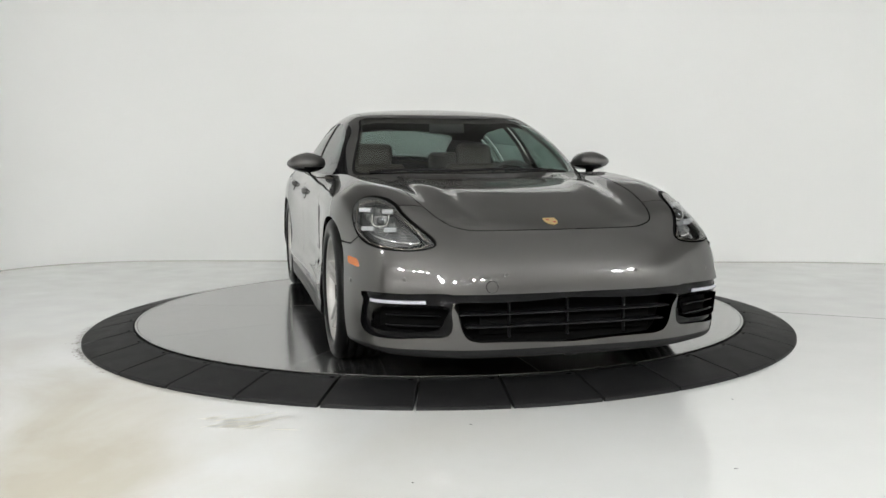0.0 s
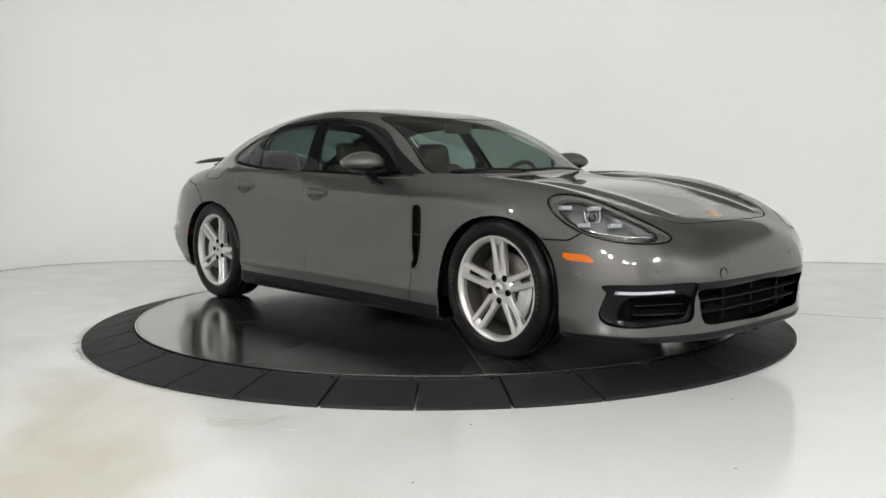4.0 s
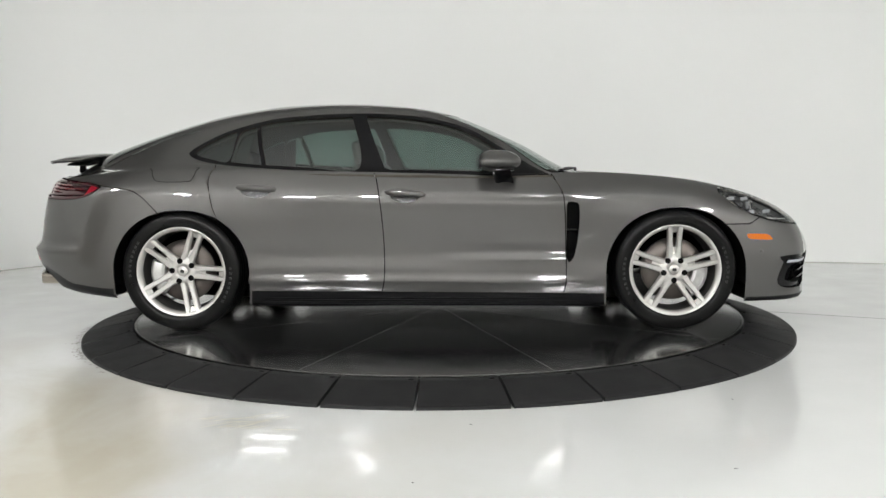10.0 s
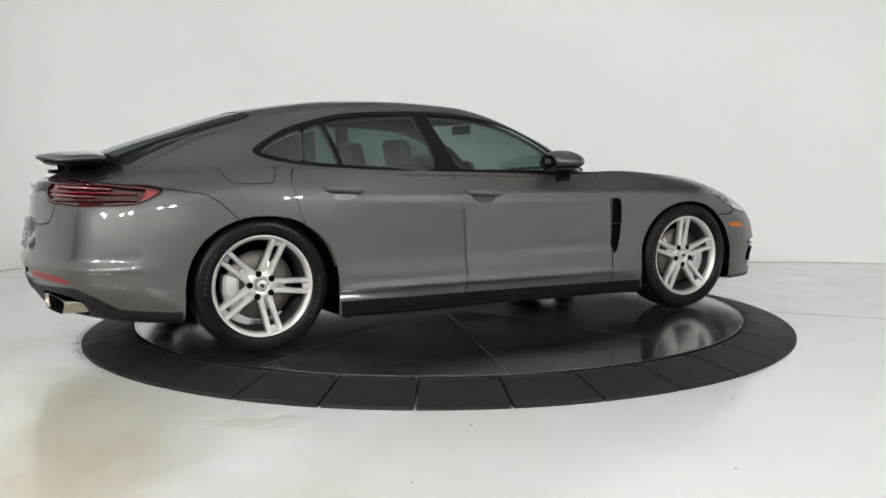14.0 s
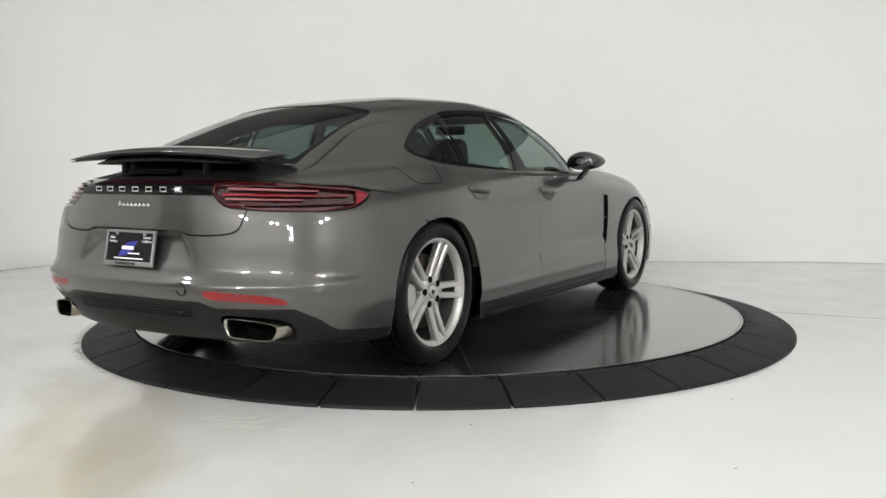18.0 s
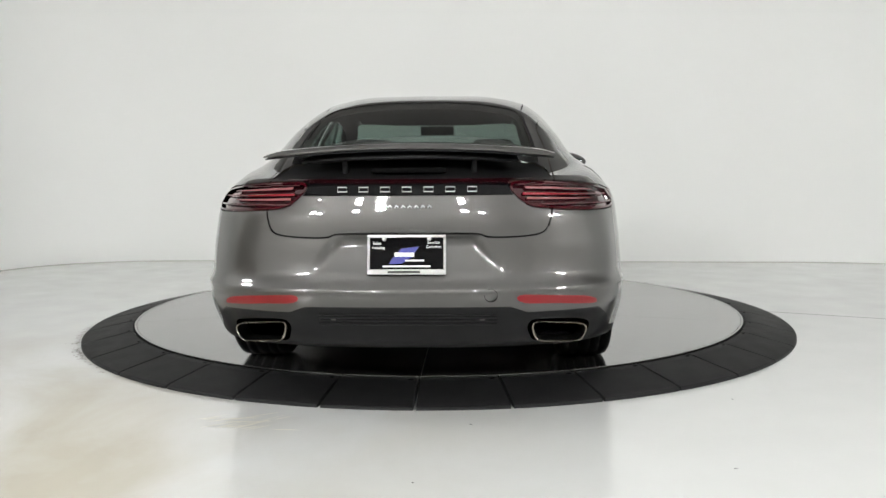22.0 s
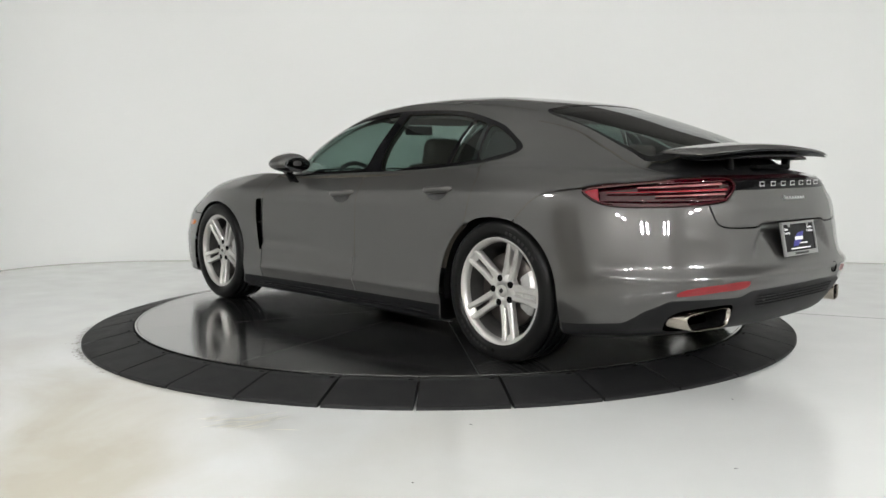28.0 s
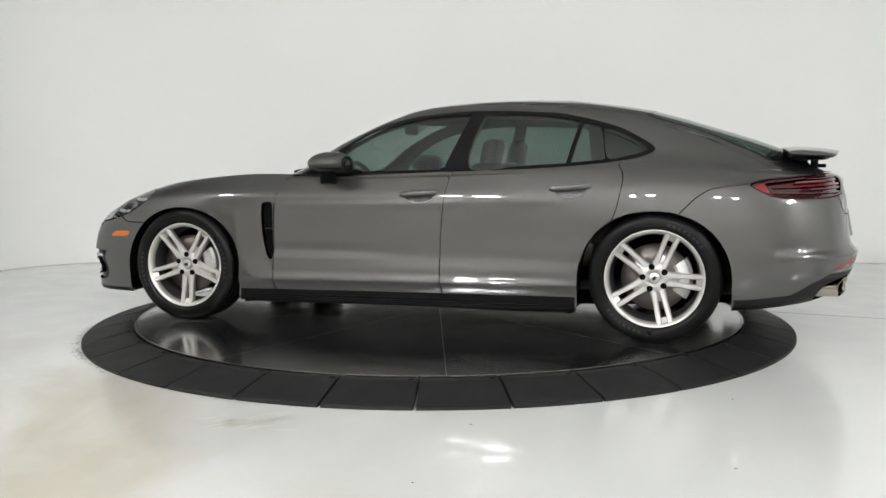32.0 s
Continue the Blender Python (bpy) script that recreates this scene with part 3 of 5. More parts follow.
def skin_part(name, regions, mat, sides=(1, -1), depth=0.0, wall=False, parent=None, label="", pick=None):
    """One part of the skin; with sides=(1,) or (-1,) the left or right one alone."""
    fs = SK.faces(regions)
    if pick is not None:
        fs = [f for f in fs if pick(f.calc_center_median())]
    SK.bm.verts.index_update()
    SK.bm.edges.index_update()
    ob = new(name, SK.mesh(name, fs, mat, sides, depth, wall))
    ob.parent = parent or car
    if mat in (LENS, SCREEN_GLASS, SIDE_GLASS, REAR_GLASS):
        ob.visible_shadow = False
    if label:
        tagged(ob, label)
    return ob


def panels():
    both, left, right = (1, -1), (1,), (-1,)
    fr = lambda c: c.x > 0.7
    skin_part("roof", ["roof"], PAINT)
    skin_part("hood", ["hood"], PAINT)
    skin_part("front_bumper", ["bumper_front"], PAINT)
    skin_part("rear_bumper", ["bumper_rear"], PAINT)
    skin_part("tailgate", ["tailgate"], PAINT)
    for s in (left, right):
        skin_part("front_fender", ["body", "lip"], PAINT, s, pick=lambda c: c.x > 0.7 and c.z < 0.96)
        skin_part("side_frame", ["body", "lip"], PAINT, s, pick=lambda c: not (c.x > 0.7 and c.z < 0.96))
        for n, reg, gl in (("front_door", "door_front", ["glass_front"]), ("rear_door", "door_rear", ["glass_rear", "glass_rear_back"])):
            d = skin_part(n, [reg], PAINT, s)
            g = skin_part("door_glass", gl, SIDE_GLASS, s, depth=0.006, parent=d, label="dark green tinted side glass")
            handle(d, s[0], (-1.01, 0.853) if "rear" in n else (-0.12, 0.818))
        skin_part("quarter_glass", ["glass_quarter"], SIDE_GLASS, s, depth=0.006, label="small tinted quarter glass")
        skin_part("window_surround", ["side_trim"], BLACK_GLOSS, s, label="gloss black window surround")
        skin_part("sill_trim", ["sill"], SILL_BLACK, s, label="black ribbed sill trim")
        skin_part("fender_vent", ["vent"], SEAM, s, depth=0.035, wall=True, label="black air outlet behind the front wheel")
        skin_part("side_marker", ["marker"], AMBER, s, label="amber side marker lamp")
        skin_part("side_intake", ["side_intake"], BLACK_GLOSS, s, depth=0.016, wall=True, label="gloss black bumper air intake")
        skin_part("intake_mouth", ["intake_mouth"], SEAM, s, depth=0.05, wall=True)
        skin_part("rear_reflector", ["reflector"], RED_REFLECTOR, s, label="red bumper reflector")
        t = skin_part("tail_lamp", ["tail_lamp"], RED_LENS, s, label="red wraparound tail lamp")
        skin_part("lamp_core", ["tail_core"], RED_DARK, s, depth=0.014, wall=True, parent=t)
        skin_part("lamp_tip", ["tail_tip"], RED_BRIGHT, s, depth=0.002, parent=t)
        tail_strips(t, s[0])
        h = skin_part("headlamp", ["headlamp"], LAMP_BOWL, s, depth=0.055, wall=True, label="clear headlamp with four light blocks")
        skin_part("lens", ["headlamp"], LENS, s, parent=h)
        lamp_insides(h, s[0])
        skin_part("exhaust_recess", ["exhaust_cut"], BLACK_GLOSS, s, depth=0.07, wall=True)
    skin_part("windscreen", ["windscreen"], SCREEN_GLASS, depth=0.003, label="green tinted windscreen")
    skin_part("windscreen_border", ["screen_edge"], BLACK_GLOSS, depth=0.001)
    skin_part("rear_glass", ["rear_glass"], REAR_GLASS, depth=0.003, label="smoked sloping rear glass")
    skin_part("rear_glass_border", ["rear_glass_edge"], BLACK_GLOSS)
    skin_part("light_bar", ["light_bar"], RED_DARK, label="thin dark red light bar across the tail")
    skin_part("letter_panel", ["letter_panel"], BLACK_GLOSS)
    skin_part("deck_panel", ["deck_panel"], BLACK_PLASTIC, depth=0.01, label="gloss black panel below the wing")
    skin_part("front_lip", ["front_lip"], BLACK_PLASTIC, label="black front splitter lip")
    skin_part("grille_trim", ["grille_trim"], BLACK_GLOSS)
    g = skin_part("grille_opening", ["grille_opening"], SEAM, depth=0.09, wall=True, label="wide black lower grille")
    skin_part("diffuser", ["diffuser"], VALANCE, label="dark grey lower rear valance")
    skin_part("panel_joints", ["seam"], SEAM, depth=0.011, label="dark joints between the body panels")
    grille_bars(g)
    # cabin lining behind the painted panels
    fs = ["roof", "side_trim", "body", "door_front", "door_rear", "rear_glass_edge", "screen_edge", "tailgate"]
    skin_part("cabin_lining", fs, LINING, depth=0.035, pick=lambda c: c.x < 0.95 and c.x > -2.2 and c.z > 0.45)
    for s in (left, right):
        skin_part("pillar_lining", ["glass_quarter", "glass_rear_back"], DASH, s, depth=0.05)


def ring_tube(bm, pts, r, seg=8, closed=True):
    """A round bar along points."""
    n = len(pts)
    rings = []
    for i in range(n):
        p = Vector(pts[i])
        a = Vector(pts[i - 1] if (i or closed) else pts[i])
        b = Vector(pts[(i + 1) % n] if (i < n - 1 or closed) else pts[i])
        d = (b - a).normalized()
        u = d.cross(Vector((0.13, 0.31, 0.94))).normalized()
        w = d.cross(u)
        rings.append([bm.verts.new(p + (u * math.cos(2 * math.pi * k / seg) + w * math.sin(2 * math.pi * k / seg)) * r) for k in range(seg)])
    for i in range(n if closed else n - 1):
        a, b = rings[i], rings[(i + 1) % n]
        for k in range(seg):
            bm.faces.new((a[k], a[(k + 1) % seg], b[(k + 1) % seg], b[k]))
    if not closed:
        bm.faces.new(rings[0][::-1])
        bm.faces.new(rings[-1])


def ellipsoid(bm, c, r, u=24, v=14, shape=None):
    res = bmesh.ops.create_uvsphere(bm, u_segments=u, v_segments=v, radius=1)
    for q in res["verts"]:
        p = Vector((q.co.x, q.co.y, q.co.z))
        if shape:
            p = shape(p)
        q.co = Vector((c[0] + p.x * r[0], c[1] + p.y * r[1], c[2] + p.z * r[2]))


END_VERTS = {}


def skin_x(y, z, front):
    """Where the nose or the tail lies at y and z, on the plane of the nearest point of the skin."""
    if front not in END_VERTS:
        vs = [v for v in SK.bm.verts if (v.co.x > 1.7 if front else v.co.x < -1.9) and v.co.z < 1.0]
        END_VERTS[front] = (vs, np.array([(v.co.y, v.co.z) for v in vs]))
    vs, yz = END_VERTS[front]
    d = (yz[:, 0] - abs(y)) ** 2 + (yz[:, 1] - z) ** 2
    tot = wt = 0.0
    for k in np.argsort(d)[:4]:
        v, n = vs[int(k)], SK.norm[vs[int(k)]]
        w = 1 / (float(d[k]) + 1e-5)
        slope = (n.y * (abs(y) - v.co.y) + n.z * (z - v.co.z)) / n.x if abs(n.x) > 0.2 else 0.0
        tot += w * (v.co.x - max(-.02, min(.02, slope)))
        wt += w
    return tot / wt


SIDE_VERTS = []


def side_point(x, z):
    """Point and outward normal of the left body side at x and z."""
    if not SIDE_VERTS:
        SIDE_VERTS.extend(q for q in SK.bm.verts if q.co.y > .5 and q[SK.row] < 10 and .7 < q.co.z < .95 and -1.3 < q.co.x < .3)
    v = min(SIDE_VERTS, key=lambda q: (q.co.x - x) ** 2 + (q.co.z - z) ** 2)
    n = SK.norm[v]
    return v.co.y - (n.x * (x - v.co.x) + n.z * (z - v.co.z)) / n.y, n


def handle(door, s, at):
    """Bar handle over a raised black patch, the finger scoop's shade put into colour."""
    x0, z0 = at
    bm = bmesh.new()
    rows = []
    for i in range(7):
        k = i / 6
        rows.append([])
        for j in range(25):
            a = math.pi + math.pi * j / 24
            x, z = x0 + .096 * k * math.cos(a), z0 + .010 + .062 * k * math.sin(a)
            y, n = side_point(x, z)
            rows[-1].append(bm.verts.new((x, s * (y + .0030 + .0015 * (1 - k)), z)))
    for a, b in zip(rows, rows[1:]):
        for j in range(24):
            bm.faces.new((a[j], b[j], b[j + 1], a[j + 1]))
    bmesh.ops.remove_doubles(bm, verts=bm.verts, dist=1e-5)
    part("handle_shade", bm, SCOOP_SHADE, door, "black patch painted as the shade in the handle's scoop")
    bm = bmesh.new()
    n = 18
    rings = []
    for i in range(n + 1):
        t = i / n * 2 - 1
        h = .0175 * (1 - abs(t) ** 6) ** 0.5 + .002
        out = .026 * (1 - abs(t) ** 4) + .004
        x = x0 + .122 * t
        z = z0 - .008 * t + .006
        y, nr = side_point(x, z)
        sec = [(-.012, 1.0), (out * .55, 1.0), (out * .9, .80), (out, .45), (out, -.35), (out * .85, -.8), (out * .45, -1.0), (-.012, -.9)]
        rings.append([bm.verts.new((x, s * (y + d), z + h * u)) for d, u in sec])
    for a, b in zip(rings, rings[1:]):
        for k in range(8):
            bm.faces.new((a[k], a[(k + 1) % 8], b[(k + 1) % 8], b[k]))
    bm.faces.new(rings[0])
    bm.faces.new(rings[-1])
    bmesh.ops.recalc_face_normals(bm, faces=bm.faces)
    part("handle", bm, PAINT, door, "grey bar handle")


def tail_strips(lamp, s):
    """Light guides behind the lens: two pale bars, a tapering red blade between them, a red line below."""
    vs = [v for v in SK.bm.verts if v.co.x < -1.8 and v.co.z > .75 and v.co.y > .3 and v[SK.row] < 9.5]
    uz = np.array([(-0.66 * v.co.x - 0.75 * v.co.y, v.co.z) for v in vs])

    def at(u, z, depth):
        k = np.argsort((uz[:, 0] - u) ** 2 + (uz[:, 1] - z) ** 2)[:4]
        w = 1 / ((uz[k, 0] - u) ** 2 + (uz[k, 1] - z) ** 2 + 1e-6)
        p = sum((vs[i].co * float(q) for i, q in zip(k, w)), Vector()) / float(sum(w))
        n = SK.norm[vs[k[0]]]
        q = p - n * depth
        return (q.x, s * q.y, z)

    for name, mat, u0, u1, z0, z1, h0, h1 in (("pale_strip", RED_PALE, .86, 1.245, .882, .897, .003, .0065), ("pale_strip", RED_PALE, .93, 1.255, .846, .853, .002, .0055),
                                              ("red_strip", RED_BRIGHT, .73, 1.265, .860, .872, .0015, .006), ("red_strip", RED_LENS, .70, 1.265, .826, .829, .003, .005), ("red_strip", RED_LENS, .72, 1.265, .893, .911, .002, .004)):
        bm = bmesh.new()
        rows = []
        for i in range(25):
            t = i / 24
            u, z, h = u0 + (u1 - u0) * t, z0 + (z1 - z0) * t, h0 + (h1 - h0) * t
            rows.append([bm.verts.new(at(u, z + dz * h, d)) for dz, d in ((1, .012), (.8, .004), (-.8, .004), (-1, .012))])
        for a, b in zip(rows, rows[1:]):
            for k in range(3):
                bm.faces.new((a[k], b[k], b[k + 1], a[k + 1]))
        part(name, bm, mat, lamp)


def lamp_insides(h, s):
    fwd = Vector((0.86, 0.42 * s, 0.18)).normalized()
    turn = fwd.to_track_quat("Z", "Y").to_matrix().to_4x4()
    for x, y, z in ((1.851, .818, .782), (1.959, .728, .778), (1.969, .826, .702), (2.089, .743, .702)):
        bm = bmesh.new()
        box(bm, (-0.029, -0.0105, -0.02), (0.029, 0.0105, 0.022), 0.004, 2)
        m = Matrix.Translation(Vector((x, s * y, z)) - fwd * 0.028) @ turn
        up = (turn.inverted().to_3x3() @ Vector((0, 0, 1)))
        m = m @ Matrix.Rotation(math.atan2(up.y, up.x) - math.pi / 2, 4, "Z")
        part("light_block", bm, LED, h, m=m, smooth=False)
    c = Vector((1.985, s * .774, .739)) - fwd * 0.030
    up = (turn.inverted().to_3x3() @ Vector((0, 0, 1)))
    place = Matrix.Translation(c) @ turn @ Matrix.Rotation(math.atan2(up.y, up.x) - math.pi / 2, 4, "Z")
    bm = bmesh.new()
    ring_tube(bm, [(-.040, .030, 0), (-.040, -.004, 0), (-.032, -.020, .002), (-.016, -.026, .004), (.016, -.026, .004), (.032, -.020, .002), (.040, -.004, 0), (.040, .030, 0)], .0045, 6, closed=False)
    part("projector_bracket", bm, CHROME, h, m=place)
    bm = bmesh.new()
    box(bm, (-.034, -.018, -.03), (.034, .026, -.004), .006, 2)
    part("projector_housing", bm, LAMP_BOWL, h, m=place)
    bm = bmesh.new()
    lathe(bm, [(.021, -.006), (.020, .003), (.014, .010), (.007, .013), (.0005, .014)], 20)
    part("projector_lens", bm, MIRROR_GLASS, h, m=place)
    vs = [v for v in SK.bm.verts if v.co.x > 1.6 and v.co.z > .55 and v.co.y > .35 and v[SK.row] < 9]
    uz = np.array([(0.75 * v.co.x - 0.66 * v.co.y, v.co.z) for v in vs])
    mid = np.array((1.03, .727))
    loop = smooth_loop([(.755, .805), (.79, .838), (.88, .838), (.997, .809), (1.141, .746), (1.257, .692), (1.322, .650), (1.310, .630), (1.241, .622), (1.128, .626), (1.002, .643), (.89, .679), (.80, .737)], 4)
    for name, mat, k, depth, rad in (("bezel", SATIN, .90, .012, .0035), ("inner_bezel", BLACK_GLOSS, .80, .024, .007)):
        pts = []
        for q in mid + (loop - mid) * k:
            i = int(np.argmin(((uz - q) ** 2).sum(1)))
            p = vs[i].co - SK.norm[vs[i]] * depth
            pts.append(p)
        pts = [(pts[i - 1] + pts[i] * 2 + pts[(i + 1) % len(pts)]) / 4 for i in range(len(pts))]
        bm = bmesh.new()
        ring_tube(bm, [(p.x, s * p.y, p.z) for p in pts], rad, 6)
        part(name, bm, mat, h)
    # bright trim along the lower inner edge
    bm = bmesh.new()
    pts = [(1.90, .838, .70), (1.99, .815, .668), (2.07, .79, .652), (2.16, .73, .64), (2.23, .665, .638), (2.245, .62, .648), (2.19, .61, .68), (2.08, .635, .735)]
    ring_tube(bm, [Vector((x - 0.028, s * (y - 0.012), z + 0.006)) for x, y, z in pts], 0.0055, 6, closed=False)
    part("light_guide", bm, CHROME, h)


def grille_bars(g):
    for k, z in enumerate((0.292, 0.348)):
        bm = bmesh.new()
        w = 0.462 + 0.03 * k
        n = 20
        rows = []
        for i in range(n + 1):
            y = -w + 2 * w * i / n
            x = skin_x(y, z, True) - 0.016
            rows.append([bm.verts.new((x + dx, y, z + dz)) for dx, dz in ((0, 0.003), (0.004, 0), (0, -0.004), (-0.05, -0.006), (-0.05, 0.004))])
        for a, b in zip(rows, rows[1:]):
            for q in range(5):
                bm.faces.new((a[q], b[q], b[(q + 1) % 5], a[(q + 1) % 5]))
        bmesh.ops.recalc_face_normals(bm, faces=bm.faces)
        part("grille_bar", bm, BLACK_PLASTIC, g)
    for y in (-.27, 0.0, .27):
        bm = bmesh.new()
        box(bm, (2.35, y - 0.004, 0.24), (2.375, y + 0.004, 0.40), 0.002, 1)
        part("grille_post", bm, BLACK_PLASTIC, g)
    bm = bmesh.new()
    box(bm, (2.335, -.40, .255), (2.35, .40, .335), 0.004, 1)
    part("radiator_shutter", bm, SEAM, g)
    for s in (1, -1):
        for z in (.300, .345):
            bm = bmesh.new()
            n = 10
            rows = []
            for i in range(n + 1):
                t = i / n
                y = 0.575 + 0.215 * t
                x = skin_x(y, z, True) - 0.004 - 0.008 * t
                rows.append([bm.verts.new((x + dx, s * y, z + dz)) for dx, dz in ((0, 0.003), (0.005, 0), (0, -0.005), (-0.02, -0.007), (-0.02, 0.005))])
            for a, b in zip(rows, rows[1:]):
                for q in range(5):
                    bm.faces.new((a[q], b[q], b[(q + 1) % 5], a[(q + 1) % 5]))
            bm.faces.new(rows[0])
            bm.faces.new(rows[-1])
            bmesh.ops.recalc_face_normals(bm, faces=bm.faces)
            part("intake_fin", bm, BLACK_GLOSS, car)
        bm = bmesh.new()
        n = 16
        rows = []
        for i in range(n + 1):
            t = i / n
            y = 0.635 + 0.215 * t
            x = skin_x(y, 0.40, True) - 0.007
            rows.append([bm.verts.new((x + dx, s * y, 0.402 + dz)) for dx, dz in ((-0.01, 0.008), (0.004, 0.005), (0.004, -0.006), (-0.02, -0.010))])
        for a, b in zip(rows, rows[1:]):
            for q in range(4):
                bm.faces.new((a[q], b[q], b[(q + 1) % 4], a[(q + 1) % 4]))
        bm.faces.new(rows[0])
        bm.faces.new(rows[-1])
        bmesh.ops.recalc_face_normals(bm, faces=bm.faces)
        part("day_light", bm, DRL, car, "slim white daytime light strip")



def sill_ledges():
    """Black ledge below the doors with two shallow ribs, tapering towards the wheels."""
    for s in (1, -1):
        bm = bmesh.new()
        rows = []
        n = 40
        for i in range(n + 1):
            t = i / n * 2 - 1
            x = .005 + 1.03 * t
            k = (1 - abs(t) ** 8) ** 0.5
            y = 0.925 + .012 * x * x
            rise = .010 * (1 - (x + 1) / 2)
            rows.append([bm.verts.new((x, s * (y + d * k), z + rise)) for d, z in ((-.05, .204), (.012, .200), (.017, .196), (.018, .186), (.012, .183), (.012, .178), (.020, .174), (.022, .160), (.014, .152), (-.03, .140))])
        for a, b in zip(rows, rows[1:]):
            for q in range(9):
                bm.faces.new((a[q], b[q], b[q + 1], a[q + 1]))
        bm.faces.new(rows[0])
        bm.faces.new(rows[-1])
        bmesh.ops.recalc_face_normals(bm, faces=bm.faces)
        part("sill_ledge", bm, SILL_BLACK, car, "black ribbed ledge below the doors", smooth=False)


def splitter():
    """Thin black blade along the foot of the front bumper, standing proud of it."""
    line = corner_shape(LINES[1][None])[0]
    line = line[line[:, 0] > 1.93]
    pts = [(x, -y, z) for x, y, z in line[:0:-1]] + [tuple(p) for p in line]
    bm = bmesh.new()
    rows = []
    for i, (x, y, z) in enumerate(pts):
        a, b = Vector(pts[max(0, i - 1)]), Vector(pts[min(len(pts) - 1, i + 1)])
        n = Vector(((b - a).y, -(b - a).x)).normalized()
        e = min(1, i / 12, (len(pts) - 1 - i) / 12)
        rows.append([bm.verts.new((x + n.x * d, y + n.y * d, z + h)) for d, h in ((-.03, .022), (.004 + .036 * e, .012), (.006 + .040 * e, .005), (.004 + .036 * e, -.002), (-.03, -.010))])
    for a, b in zip(rows, rows[1:]):
        for q in range(5):
            bm.faces.new((a[q], b[q], b[(q + 1) % 5], a[(q + 1) % 5]))
    bm.faces.new(rows[0])
    bm.faces.new(rows[-1])
    bmesh.ops.recalc_face_normals(bm, faces=bm.faces)
    part("splitter", bm, BLACK_PLASTIC, car, "thin black splitter blade below the front bumper")
    # dark washer cover under one headlamp
    bm = bmesh.new()
    box(bm, (-.010, -.016, -.008), (.010, .016, .003), .003, 1)
    part("washer_cover", bm, SEAM, car, m=pose(skin_x(.80, .607, True), .80, .607, 0, 68, 52))


panels()
sill_ledges()
splitter()


# under side and wheel housings
def under_side():
    bm = bmesh.new()
    L, R = [], []
    for x, y, z in LINES[0]:
        near = min(abs(x - 1.475), abs(x + 1.475))
        w = y if near > 0.46 else min(y, 0.56)
        L.append(bm.verts.new((x, w, z + 0.005)))
        R.append(bm.verts.new((x, -w, z + 0.005)))
    for i in range(len(L) - 1):
        bm.faces.new((L[i], L[i + 1], R[i + 1], R[i]))
    bmesh.ops.remove_doubles(bm, verts=bm.verts, dist=1e-5)
    part("under_tray", bm, BLACK_PLASTIC, car)
    for x0 in (1.478, -1.468):
        for s in (1, -1):
            bm = bmesh.new()
            n = 28
            rows = []
            for i in range(n + 1):
                a = math.pi * (i / n * 1.10 - 0.05)
                c, q = math.cos(a), math.sin(a)
                rows.append([bm.verts.new((x0 + 0.425 * math.copysign(abs(c) ** 0.93, c), s * y, 0.345 + 0.402 * math.copysign(abs(q) ** 0.93, q))) for y in (0.905, 0.80, 0.55)] + [bm.verts.new((x0, s * 0.55, 0.36))])
            for a, b in zip(rows, rows[1:]):
                for k in range(3):
                    bm.faces.new((a[k], b[k], b[k + 1], a[k + 1]))
            part("wheel_housing", bm, SEAM, car)


under_side()


# ---- wheels ----
def tyre_mesh():
    bm = bmesh.new()
    prof = [(.266, -.112), (.274, -.123), (.290, -.131), (.318, -.132), (.338, -.127), (.351, -.117), (.358, -.104)]
    for g in (-.075, -.03, .03, .075):
        prof += [(.361, g - .006), (.353, g - .0055), (.353, g + .0055), (.361, g + .006)]
    prof += [(.358, .104), (.351, .117), (.338, .127), (.318, .132), (.292, .131), (.278, .126), (.266, .112)]
    lathe(bm, prof, 84, "y")
    return bm


